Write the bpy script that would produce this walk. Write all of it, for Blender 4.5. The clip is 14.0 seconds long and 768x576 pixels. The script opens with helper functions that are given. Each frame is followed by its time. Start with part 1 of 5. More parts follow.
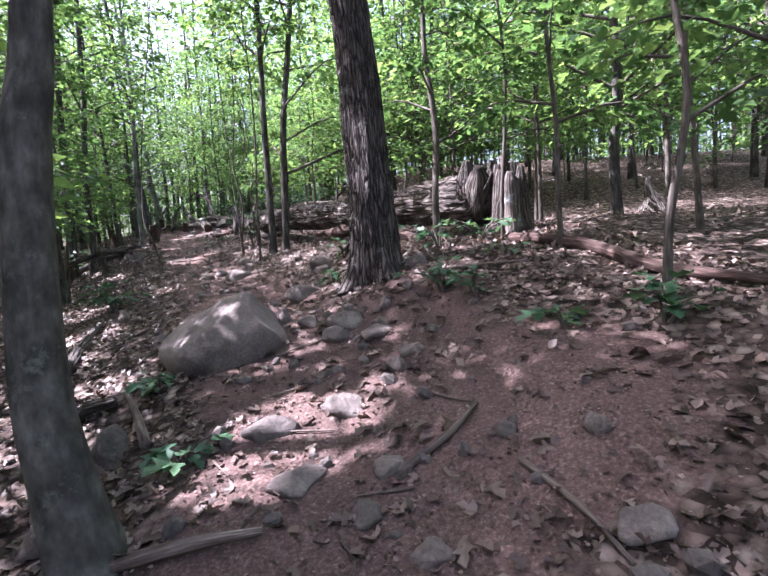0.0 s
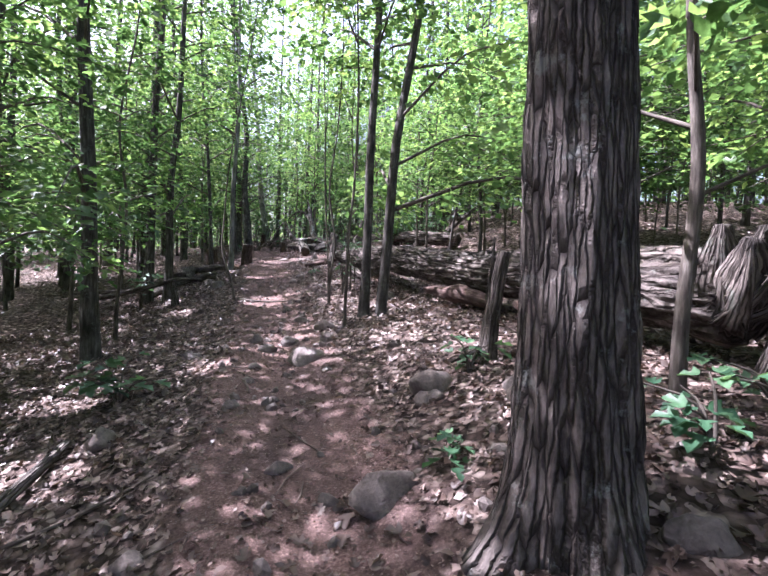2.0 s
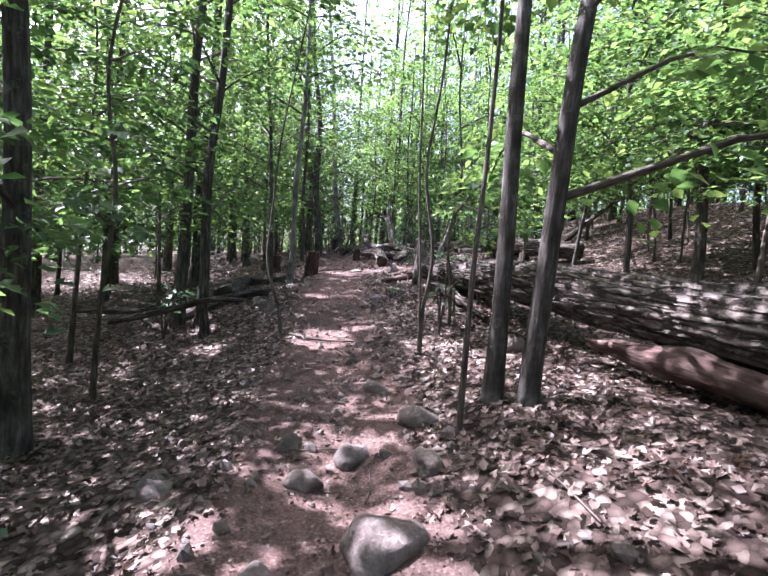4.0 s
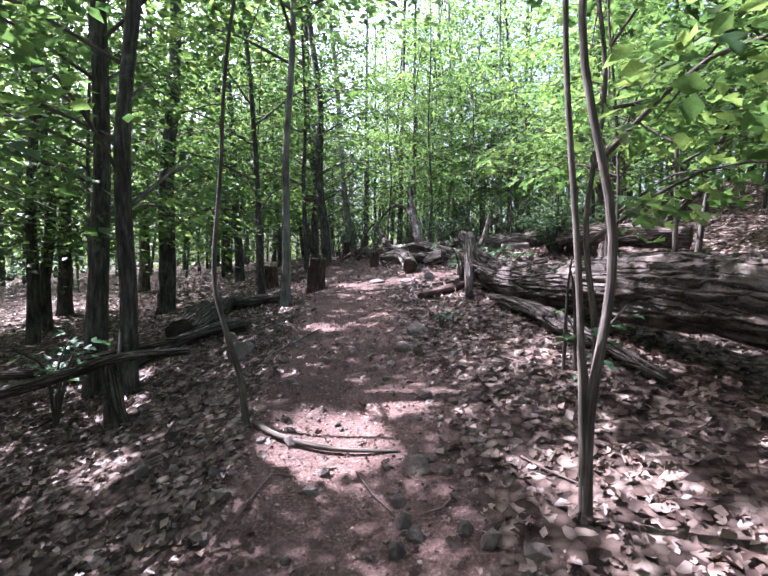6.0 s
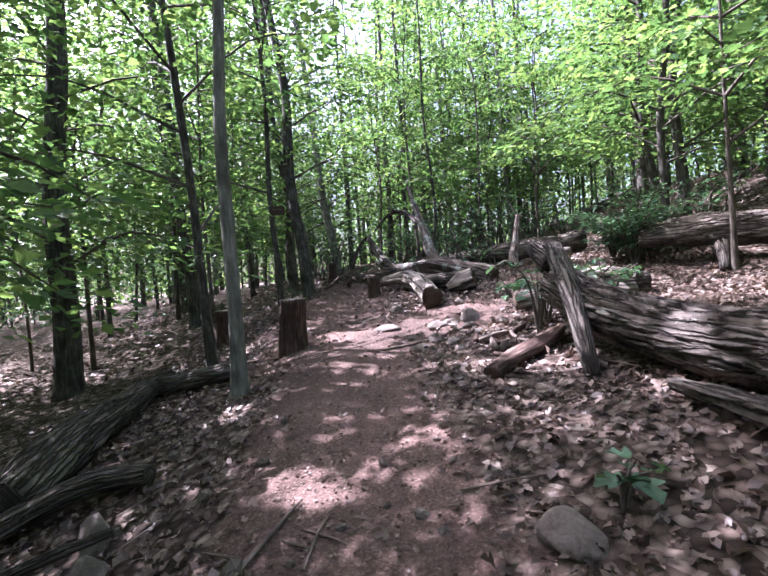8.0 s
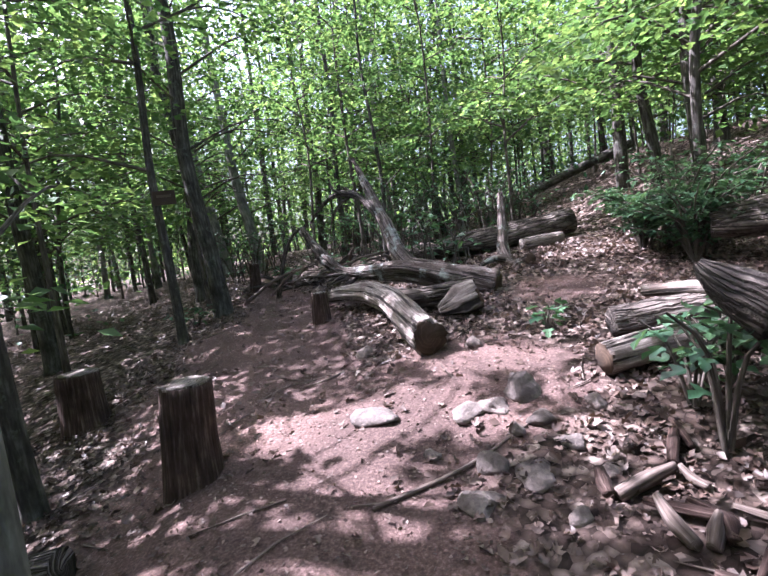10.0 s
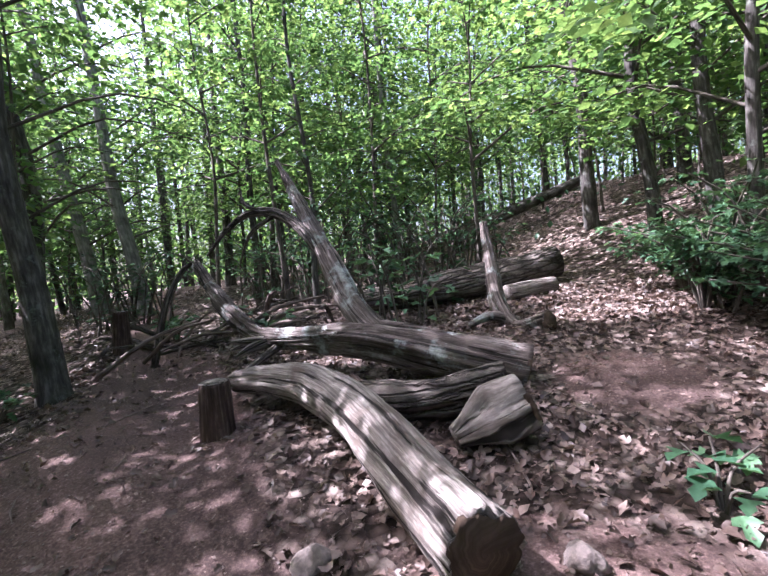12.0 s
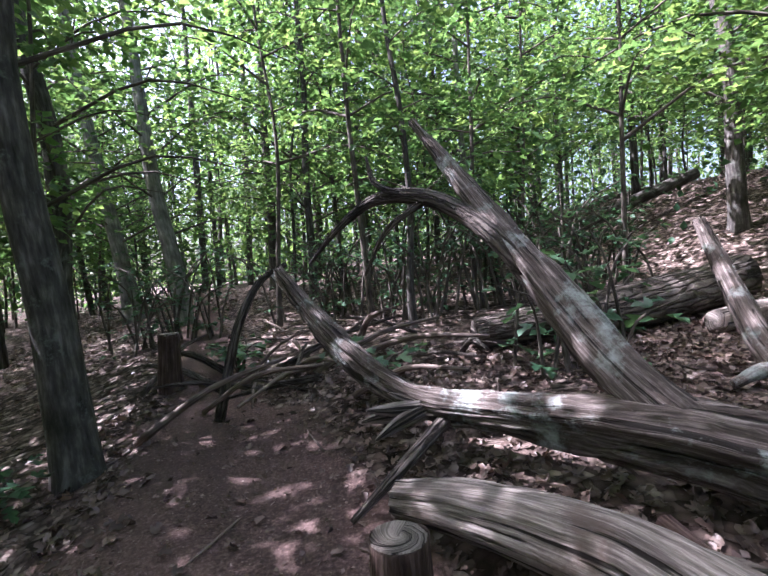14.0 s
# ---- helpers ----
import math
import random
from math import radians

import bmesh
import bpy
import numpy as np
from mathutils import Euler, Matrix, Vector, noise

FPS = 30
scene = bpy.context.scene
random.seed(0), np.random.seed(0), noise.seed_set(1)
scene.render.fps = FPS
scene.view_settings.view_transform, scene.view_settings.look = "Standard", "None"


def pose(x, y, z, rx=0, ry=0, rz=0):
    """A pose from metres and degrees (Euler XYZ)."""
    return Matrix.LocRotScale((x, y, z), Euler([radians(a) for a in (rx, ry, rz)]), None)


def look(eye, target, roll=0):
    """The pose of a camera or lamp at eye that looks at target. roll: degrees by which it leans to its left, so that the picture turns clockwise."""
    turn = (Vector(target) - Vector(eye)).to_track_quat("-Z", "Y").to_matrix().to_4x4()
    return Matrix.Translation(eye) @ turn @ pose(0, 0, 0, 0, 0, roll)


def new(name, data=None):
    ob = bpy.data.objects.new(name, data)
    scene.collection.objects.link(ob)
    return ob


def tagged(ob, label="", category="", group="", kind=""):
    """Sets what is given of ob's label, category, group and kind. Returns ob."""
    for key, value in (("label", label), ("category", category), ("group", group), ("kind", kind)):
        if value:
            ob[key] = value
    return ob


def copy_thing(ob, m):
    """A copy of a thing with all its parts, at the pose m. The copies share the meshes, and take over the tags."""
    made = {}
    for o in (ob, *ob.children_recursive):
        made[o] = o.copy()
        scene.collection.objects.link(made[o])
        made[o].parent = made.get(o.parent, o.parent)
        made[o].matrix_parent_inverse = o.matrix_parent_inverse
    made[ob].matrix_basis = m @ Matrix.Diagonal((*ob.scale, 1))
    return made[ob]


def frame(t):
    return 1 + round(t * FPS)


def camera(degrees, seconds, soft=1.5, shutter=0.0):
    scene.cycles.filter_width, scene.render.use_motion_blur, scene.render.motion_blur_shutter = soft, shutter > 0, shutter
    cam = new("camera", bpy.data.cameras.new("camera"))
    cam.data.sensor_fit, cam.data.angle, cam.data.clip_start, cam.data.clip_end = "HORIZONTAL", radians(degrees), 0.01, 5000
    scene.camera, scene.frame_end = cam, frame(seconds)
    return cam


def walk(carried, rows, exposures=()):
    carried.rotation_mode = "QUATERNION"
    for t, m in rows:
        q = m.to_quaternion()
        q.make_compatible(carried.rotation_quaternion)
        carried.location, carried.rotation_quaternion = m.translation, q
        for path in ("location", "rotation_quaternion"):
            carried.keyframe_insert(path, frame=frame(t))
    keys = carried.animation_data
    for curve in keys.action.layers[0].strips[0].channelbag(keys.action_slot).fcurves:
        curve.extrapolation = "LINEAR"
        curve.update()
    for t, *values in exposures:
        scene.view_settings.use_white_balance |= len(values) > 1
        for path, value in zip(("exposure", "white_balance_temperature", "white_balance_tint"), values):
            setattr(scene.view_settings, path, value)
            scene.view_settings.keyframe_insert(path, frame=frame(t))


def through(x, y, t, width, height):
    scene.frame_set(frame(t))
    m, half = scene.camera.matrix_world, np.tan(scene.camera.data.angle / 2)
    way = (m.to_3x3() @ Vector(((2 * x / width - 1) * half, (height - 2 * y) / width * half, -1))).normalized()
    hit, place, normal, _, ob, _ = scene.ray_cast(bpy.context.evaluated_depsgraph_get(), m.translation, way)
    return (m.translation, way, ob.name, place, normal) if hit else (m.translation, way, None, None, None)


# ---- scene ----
cam = camera(77.4, 14.0, soft=1.6, shutter=0.05)
PATH = [
    (0, (0.032, 0.010, 1.450), (0.062, 2.001, 1.262), -3.4),
    (0.5, (0.019, 0.647, 1.635), (0.008, 2.637, 1.435), -0.8),
    (1, (-0.078, 1.308, 1.876), (-0.151, 3.299, 1.699), -0.3),
    (1.5, (-0.163, 2.016, 1.995), (-0.326, 4.003, 1.829), 1.1),
    (2, (-0.348, 2.695, 2.112), (-0.730, 4.656, 2.003), 2.3),
    (2.5, (-0.506, 3.416, 2.115), (-1.057, 5.336, 2.026), 4.4),
    (3, (-0.737, 4.097, 2.147), (-1.396, 5.984, 2.073), 4.7),
    (3.2, (-0.859, 4.348, 2.188), (-1.531, 6.230, 2.107), 5.4),
    (5.3, (-2.447, 7.568, 2.320), (-3.124, 9.446, 2.195), 0.2),
    (5.5, (-2.544, 7.799, 2.310), (-3.208, 9.682, 2.186), 0.5),
    (6, (-2.852, 8.429, 2.339), (-3.586, 10.287, 2.246), 0.5),
    (6.5, (-3.214, 9.103, 2.355), (-3.955, 10.956, 2.225), 0.2),
    (7, (-3.595, 9.816, 2.460), (-4.406, 11.644, 2.416), -0.9),
    (7.5, (-3.939, 10.432, 2.571), (-4.688, 12.286, 2.560), -2.0),
    (7.7, (-4.079, 10.749, 2.601), (-4.800, 12.615, 2.580), -2.9),
    (9.8, (-5.371, 13.376, 3.101), (-5.769, 15.328, 2.919), -6.6),
    (10, (-5.437, 13.572, 3.117), (-5.812, 15.528, 2.938), -6.8),
    (10.5, (-5.627, 14.117, 3.149), (-5.874, 16.098, 3.022), -3.5),
    (11, (-5.725, 14.819, 3.183), (-5.917, 16.806, 3.055), -4.6),
    (11.5, (-5.907, 15.335, 3.270), (-5.983, 17.331, 3.176), -4.7),
    (12, (-6.081, 15.849, 3.280), (-6.086, 17.848, 3.199), -5.2),
    (12.5, (-6.352, 16.331, 3.301), (-6.294, 18.329, 3.231), -4.3),
    (13, (-6.622, 16.775, 3.357), (-6.559, 18.773, 3.311), -5.6),
    (13.5, (-6.903, 17.240, 3.379), (-6.935, 19.239, 3.344), -4.2),
    (14, (-7.165, 17.474, 3.470), (-7.256, 19.471, 3.399), -4.1),
]
EXPOSURE = ((0, 2.88, 5620, 28), (14, 2.88, 5620, 28))
walk(cam, [(t, look(eye, target, roll)) for t, eye, target, roll in PATH], EXPOSURE)

# ---- light: a high sun through the canopy, and the sky ----
SUN_AZ, SUN_EL = 276.0, 54.0
world = bpy.data.worlds.new("sky")
scene.world = world
world.use_nodes = True
sky = world.node_tree.nodes.new("ShaderNodeTexSky")
sky.sky_type, sky.sun_disc = "NISHITA", False
sky.sun_elevation, sky.sun_rotation = radians(SUN_EL), radians(SUN_AZ)
sky.dust_density, sky.air_density, sky.ozone_density = 7.0, 0.8, 0.5
world.node_tree.links.new(sky.outputs[0], world.node_tree.nodes["Background"].inputs[0])
world.node_tree.nodes["Background"].inputs[1].default_value = 0.1
sun_dir = Vector((math.sin(radians(SUN_AZ)) * math.cos(radians(SUN_EL)), math.cos(radians(SUN_AZ)) * math.cos(radians(SUN_EL)), math.sin(radians(SUN_EL))))
sun = new("sun", bpy.data.lights.new("sun", "SUN"))
sun.data.energy, sun.data.angle, sun.data.color = 5.0, radians(0.6), (1.0, 0.96, 0.91)
sun.matrix_world = look(sun_dir * 60, (0, 0, 0))


# ---- materials ----
def material(name):
    m = bpy.data.materials.new(name)
    m.use_nodes = True
    nodes, links = m.node_tree.nodes, m.node_tree.links
    return m, nodes, links, nodes["Principled BSDF"]


def noise_node(nodes, links, scale, detail=5.0, vec=None, stretch=None, rough=0.6):
    n = nodes.new("ShaderNodeTexNoise")
    n.inputs["Scale"].default_value, n.inputs["Detail"].default_value, n.inputs["Roughness"].default_value = scale, detail, rough
    if vec is not None:
        if stretch:
            k = nodes.new("ShaderNodeMapping")
            k.inputs["Scale"].default_value = stretch
            links.new(vec, k.inputs["Vector"])
            vec = k.outputs[0]
        links.new(vec, n.inputs["Vector"])
    return n


def ramp_node(nodes, links, fac, stops):
    r = nodes.new("ShaderNodeValToRGB")
    while len(r.color_ramp.elements) < len(stops):
        r.color_ramp.elements.new(0.5)
    for e, (p, c) in zip(r.color_ramp.elements, stops):
        e.position, e.color = p, (*c, 1)
    links.new(fac, r.inputs[0])
    return r


def mix_node(nodes, links, fac, a, b, kind="MIX"):
    m = nodes.new("ShaderNodeMix")
    m.data_type, m.blend_type = "RGBA", kind
    for sock, v in ((0, fac), (6, a), (7, b)):
        if isinstance(v, (int, float)):
            m.inputs[sock].default_value = v
        elif isinstance(v, tuple):
            m.inputs[sock].default_value = (*v, 1)
        else:
            links.new(v, m.inputs[sock])
    return m.outputs[2]


def bump(nodes, links, bsdf, height, strength, distance):
    b = nodes.new("ShaderNodeBump")
    b.inputs["Strength"].default_value, b.inputs["Distance"].default_value = strength, distance
    links.new(height, b.inputs["Height"])
    links.new(b.outputs[0], bsdf.inputs["Normal"])


def wood(name, dark, mid, pale, along=0.12, scale=28.0, depth=0.012, patch=None, rough=0.9):
    """Bark or weathered wood: streaks along the stem (the UV's v runs along it), blotches and relief."""
    m, nodes, links, p = material(name)
    uv = nodes.new("ShaderNodeUVMap").outputs[0]
    obj = nodes.new("ShaderNodeTexCoord").outputs["Object"]
    grain = noise_node(nodes, links, scale, 6, uv, (1, along, 1))
    blot = noise_node(nodes, links, 3.5, 4, obj)
    col = ramp_node(nodes, links, grain.outputs[0], ((0.32, dark), (0.52, mid), (0.72, pale))).outputs[0]
    shade = ramp_node(nodes, links, blot.outputs[0], ((0.35, (0.55, 0.55, 0.55)), (0.65, (1.25, 1.25, 1.25)))).outputs[0]
    col = mix_node(nodes, links, 1.0, col, shade, "MULTIPLY")
    if patch:
        spots = noise_node(nodes, links, 6.0, 7, obj, rough=0.75)
        mask = ramp_node(nodes, links, spots.outputs[0], ((0.56, (0, 0, 0)), (0.66, (0.8, 0.8, 0.8)))).outputs[0]
        col = mix_node(nodes, links, mask, col, patch)
    links.new(col, p.inputs["Base Color"])
    p.inputs["Roughness"].default_value = rough
    p.inputs["Specular IOR Level"].default_value = 0.2
    bump(nodes, links, p, grain.outputs[0], 1.0, depth)
    return m


def plated(name, crack, plate, pale, scale, along, depth, patch=None):
    """Old bark in long broken plates with dark cracks between them."""
    m, nodes, links, p = material(name)
    uv = nodes.new("ShaderNodeUVMap").outputs[0]
    obj = nodes.new("ShaderNodeTexCoord").outputs["Object"]
    warp = mix_node(nodes, links, 0.022, uv, noise_node(nodes, links, 14.0, 4, obj).outputs["Color"], "ADD")
    k = nodes.new("ShaderNodeMapping")
    k.inputs["Scale"].default_value = (1, along, 1)
    links.new(warp, k.inputs["Vector"])
    cells = nodes.new("ShaderNodeTexVoronoi")
    cells.feature = "DISTANCE_TO_EDGE"
    cells.inputs["Scale"].default_value = scale
    links.new(k.outputs[0], cells.inputs["Vector"])
    fine = noise_node(nodes, links, 60.0, 6, uv, (1, 0.25, 1), 0.7)
    blot = noise_node(nodes, links, 4.0, 5, obj)
    col = ramp_node(nodes, links, fine.outputs[0], ((0.3, plate), (0.75, pale))).outputs[0]
    edge = ramp_node(nodes, links, cells.outputs["Distance"], ((0.0, (0.1, 0.1, 0.1)), (0.2, (1, 1, 1)))).outputs[0]
    col = mix_node(nodes, links, edge, crack, col)
    tone = ramp_node(nodes, links, blot.outputs[0], ((0.35, (0.55, 0.55, 0.55)), (0.65, (1.35, 1.33, 1.3)))).outputs[0]
    col = mix_node(nodes, links, 1.0, col, tone, "MULTIPLY")
    if patch:
        spots = noise_node(nodes, links, 7.0, 7, obj, rough=0.75)
        col = mix_node(nodes, links, ramp_node(nodes, links, spots.outputs[0], ((0.57, (0, 0, 0)), (0.65, (0.7, 0.7, 0.7)))).outputs[0], col, patch)
    links.new(col, p.inputs["Base Color"])
    p.inputs["Roughness"].default_value, p.inputs["Specular IOR Level"].default_value = 0.92, 0.2
    h = nodes.new("ShaderNodeMath")
    h.operation = "MULTIPLY_ADD"
    links.new(fine.outputs[0], h.inputs[0])
    h.inputs[1].default_value = 0.35
    links.new(edge, h.inputs[2])
    bump(nodes, links, p, h.outputs[0], 1.0, depth)
    return m


def weathered(name, dark, mid, pale, crust, lichen=None, amount=0.6):
    """Barkless grey wood: fine straight fibres, drying cracks, brown patches and, if given, pale lichen."""
    m, nodes, links, p = material(name)
    uv = nodes.new("ShaderNodeUVMap").outputs[0]
    obj = nodes.new("ShaderNodeTexCoord").outputs["Object"]
    sway = mix_node(nodes, links, 0.03, uv, noise_node(nodes, links, 3.0, 3, obj).outputs["Color"], "ADD")
    fibre = noise_node(nodes, links, 75.0, 6, sway, (1, 0.035, 1), 0.7)
    band = noise_node(nodes, links, 26.0, 6, sway, (1, 0.09, 1), 0.7)
    cracks = noise_node(nodes, links, 34.0, 3, sway, (1, 0.03, 1), 0.5)
    blot = noise_node(nodes, links, 3.2, 6, obj, rough=0.7)
    col = ramp_node(nodes, links, fibre.outputs[0], ((0.32, dark), (0.5, mid), (0.68, pale))).outputs[0]
    tone = ramp_node(nodes, links, band.outputs[0], ((0.32, (0.5, 0.47, 0.45)), (0.68, (1.3, 1.28, 1.26)))).outputs[0]
    col = mix_node(nodes, links, 1.0, col, tone, "MULTIPLY")
    stain = ramp_node(nodes, links, blot.outputs[0], ((0.5, (0, 0, 0)), (0.62, (0.75, 0.75, 0.75)))).outputs[0]
    col = mix_node(nodes, links, stain, col, crust)
    slit = ramp_node(nodes, links, cracks.outputs[0], ((0.36, (0, 0, 0)), (0.42, (1, 1, 1)))).outputs[0]
    col = mix_node(nodes, links, slit, (0.018, 0.014, 0.012), col)
    if lichen:
        spots = noise_node(nodes, links, 4.5, 8, obj, rough=0.72)
        col = mix_node(nodes, links, ramp_node(nodes, links, spots.outputs[0], ((amount, (0, 0, 0)), (amount + 0.13, (0.85, 0.85, 0.85)))).outputs[0], col, lichen)
    links.new(col, p.inputs["Base Color"])
    p.inputs["Roughness"].default_value, p.inputs["Specular IOR Level"].default_value = 0.88, 0.2
    h = nodes.new("ShaderNodeMath")
    h.operation = "MULTIPLY_ADD"
    links.new(fibre.outputs[0], h.inputs[0])
    h.inputs[1].default_value = 0.6
    links.new(slit, h.inputs[2])
    bump(nodes, links, p, h.outputs[0], 1.0, 0.012)
    return m


def leaf_material(name, dark, mid, pale, through=0.45, odd=None):
    m, nodes, links, p = material(name)
    geo = nodes.new("ShaderNodeNewGeometry")
    info = nodes.new("ShaderNodeObjectInfo")
    add = nodes.new("ShaderNodeMath")
    add.operation = "MULTIPLY_ADD"
    links.new(info.outputs["Random"], add.inputs[0])
    add.inputs[1].default_value = 0.35
    links.new(geo.outputs["Random Per Island"], add.inputs[2])
    half = nodes.new("ShaderNodeMath")
    half.operation = "MULTIPLY"
    half.inputs[1].default_value = 0.74
    links.new(add.outputs[0], half.inputs[0])
    stops = [(0.0, dark), (0.5, mid), (0.93, pale)] + ([(0.98, odd)] if odd else [])
    col = ramp_node(nodes, links, half.outputs[0], stops).outputs[0]
    obj = nodes.new("ShaderNodeTexCoord").outputs["Object"]
    vein = noise_node(nodes, links, 60.0, 3, obj)
    tone = ramp_node(nodes, links, vein.outputs[0], ((0.3, (0.8, 0.8, 0.8)), (0.7, (1.15, 1.15, 1.15)))).outputs[0]
    col = mix_node(nodes, links, 1.0, col, tone, "MULTIPLY")
    links.new(col, p.inputs["Base Color"])
    p.inputs["Roughness"].default_value = 0.45
    p.inputs["Specular IOR Level"].default_value = 0.3
    if through:
        t = nodes.new("ShaderNodeBsdfTranslucent")
        warm = mix_node(nodes, links, 1.0, col, (1.35, 1.25, 0.8), "MULTIPLY")
        links.new(warm, t.inputs[0])
        mix = nodes.new("ShaderNodeMixShader")
        mix.inputs[0].default_value = through
        links.new(p.outputs[0], mix.inputs[1])
        links.new(t.outputs[0], mix.inputs[2])
        links.new(mix.outputs[0], nodes["Material Output"].inputs[0])
    return m


def rock_material(name, dark, pale, tint):
    m, nodes, links, p = material(name)
    obj = nodes.new("ShaderNodeTexCoord").outputs["Object"]
    big = noise_node(nodes, links, 3.0, 6, obj)
    fine = noise_node(nodes, links, 45.0, 6, obj, rough=0.7)
    col = ramp_node(nodes, links, big.outputs[0], ((0.3, dark), (0.55, pale), (0.75, tint))).outputs[0]
    speck = ramp_node(nodes, links, fine.outputs[0], ((0.3, (0.6, 0.6, 0.6)), (0.7, (1.3, 1.3, 1.3)))).outputs[0]
    col = mix_node(nodes, links, 1.0, col, speck, "MULTIPLY")
    info = nodes.new("ShaderNodeObjectInfo")
    vary = ramp_node(nodes, links, info.outputs["Random"], ((0, (0.7, 0.68, 0.66)), (1, (1.2, 1.15, 1.1)))).outputs[0]
    col = mix_node(nodes, links, 1.0, col, vary, "MULTIPLY")
    links.new(col, p.inputs["Base Color"])
    p.inputs["Roughness"].default_value = 0.85
    add = nodes.new("ShaderNodeMath")
    links.new(big.outputs[0], add.inputs[0])
    links.new(fine.outputs[0], add.inputs[1])
    bump(nodes, links, p, add.outputs[0], 0.7, 0.02)
    return m


def ground_material():
    m, nodes, links, p = material("forest_floor")
    obj = nodes.new("ShaderNodeTexCoord").outputs["Object"]
    bare = nodes.new("ShaderNodeAttribute")
    bare.attribute_name = "bare"
    soft = noise_node(nodes, links, 0.7, 6, obj)
    crumbs = noise_node(nodes, links, 55.0, 6, obj, rough=0.75)
    clods = noise_node(nodes, links, 9.0, 5, obj)
    soil = ramp_node(nodes, links, crumbs.outputs[0], ((0.3, (0.031, 0.0195, 0.0175)), (0.52, (0.078, 0.0515, 0.0455)), (0.76, (0.2, 0.143, 0.128)))).outputs[0]
    soil = mix_node(nodes, links, ramp_node(nodes, links, soft.outputs[0], ((0.4, (0, 0, 0)), (0.65, (1, 1, 1)))).outputs[0], soil, mix_node(nodes, links, 1.0, soil, (1.9, 1.85, 1.82), "MULTIPLY"))
    cells = nodes.new("ShaderNodeTexVoronoi")
    cells.inputs["Scale"].default_value = 17.0
    warp = mix_node(nodes, links, 0.06, obj, noise_node(nodes, links, 6.0, 3, obj).outputs["Color"])
    links.new(warp, cells.inputs["Vector"])
    pick = nodes.new("ShaderNodeSeparateColor")
    links.new(cells.outputs["Color"], pick.inputs[0])
    litter = ramp_node(nodes, links, pick.outputs[0], ((0.0, (0.03, 0.02, 0.016)), (0.4, (0.085, 0.06, 0.05)), (0.75, (0.18, 0.135, 0.115)), (1.0, (0.34, 0.28, 0.245)))).outputs[0]
    edge = ramp_node(nodes, links, cells.outputs["Distance"], ((0.2, (1, 1, 1)), (0.75, (0.3, 0.28, 0.27)))).outputs[0]
    litter = mix_node(nodes, links, 1.0, litter, edge, "MULTIPLY")
    sumn = nodes.new("ShaderNodeMath")
    sumn.operation = "MULTIPLY_ADD"
    links.new(clods.outputs[0], sumn.inputs[0])
    sumn.inputs[1].default_value = 0.9
    links.new(bare.outputs["Fac"], sumn.inputs[2])
    mask = ramp_node(nodes, links, sumn.outputs[0], ((0.75, (0, 0, 0)), (1.0, (1, 1, 1)))).outputs[0]
    links.new(mix_node(nodes, links, mask, litter, soil), p.inputs["Base Color"])
    p.inputs["Roughness"].default_value = 0.95
    p.inputs["Specular IOR Level"].default_value = 0.15
    hs = nodes.new("ShaderNodeMath")
    links.new(crumbs.outputs[0], hs.inputs[0])
    links.new(clods.outputs[0], hs.inputs[1])
    bump(nodes, links, p, hs.outputs[0], 1.0, 0.014)
    return m


OAK = plated("furrowed_bark", (0.02, 0.015, 0.013), (0.055, 0.044, 0.039), (0.18, 0.155, 0.143), 30.0, 0.14, 0.035, (0.2, 0.205, 0.19))
BARK = wood("dark_bark", (0.025, 0.022, 0.02), (0.065, 0.058, 0.052), (0.15, 0.138, 0.125), 0.2, 22.0, 0.012, (0.13, 0.14, 0.12))
PALE_BARK = wood("grey_bark", (0.09, 0.085, 0.075), (0.17, 0.165, 0.15), (0.3, 0.29, 0.27), 0.25, 16.0, 0.006, (0.1, 0.12, 0.08))
THIN_BARK = wood("sapling_bark", (0.04, 0.032, 0.026), (0.085, 0.072, 0.06), (0.18, 0.16, 0.14), 0.2, 30.0, 0.004)
DEAD = weathered("weathered_wood", (0.065, 0.055, 0.049), (0.2, 0.176, 0.16), (0.42, 0.388, 0.36), (0.095, 0.07, 0.057))
DEAD_DARK = plated("rotten_bark", (0.026, 0.02, 0.017), (0.066, 0.053, 0.047), (0.19, 0.165, 0.148), 30.0, 0.08, 0.03, (0.12, 0.125, 0.105))
RED_ROT = wood("red_rotten_wood", (0.022, 0.013, 0.011), (0.062, 0.038, 0.031), (0.16, 0.115, 0.098), 0.1, 40.0, 0.02, (0.035, 0.026, 0.022))
LICHEN = weathered("lichened_wood", (0.03, 0.024, 0.021), (0.1, 0.082, 0.073), (0.28, 0.25, 0.232), (0.045, 0.034, 0.029), (0.33, 0.37, 0.345), 0.535)
BEECH = wood("mottled_bark", (0.045, 0.041, 0.036), (0.088, 0.082, 0.072), (0.16, 0.15, 0.134), 0.6, 12.0, 0.008, (0.15, 0.155, 0.13))
CUT = wood("sawn_end", (0.03, 0.02, 0.014), (0.065, 0.043, 0.03), (0.12, 0.08, 0.055), 1.0, 16.0, 0.004)
LEAF = leaf_material("tree_leaf", (0.034, 0.078, 0.033), (0.072, 0.146, 0.056), (0.16, 0.25, 0.092), 0.58)
LEAF_LOW = leaf_material("undergrowth_leaf", (0.02, 0.056, 0.03), (0.04, 0.096, 0.05), (0.085, 0.16, 0.08), 0.35)
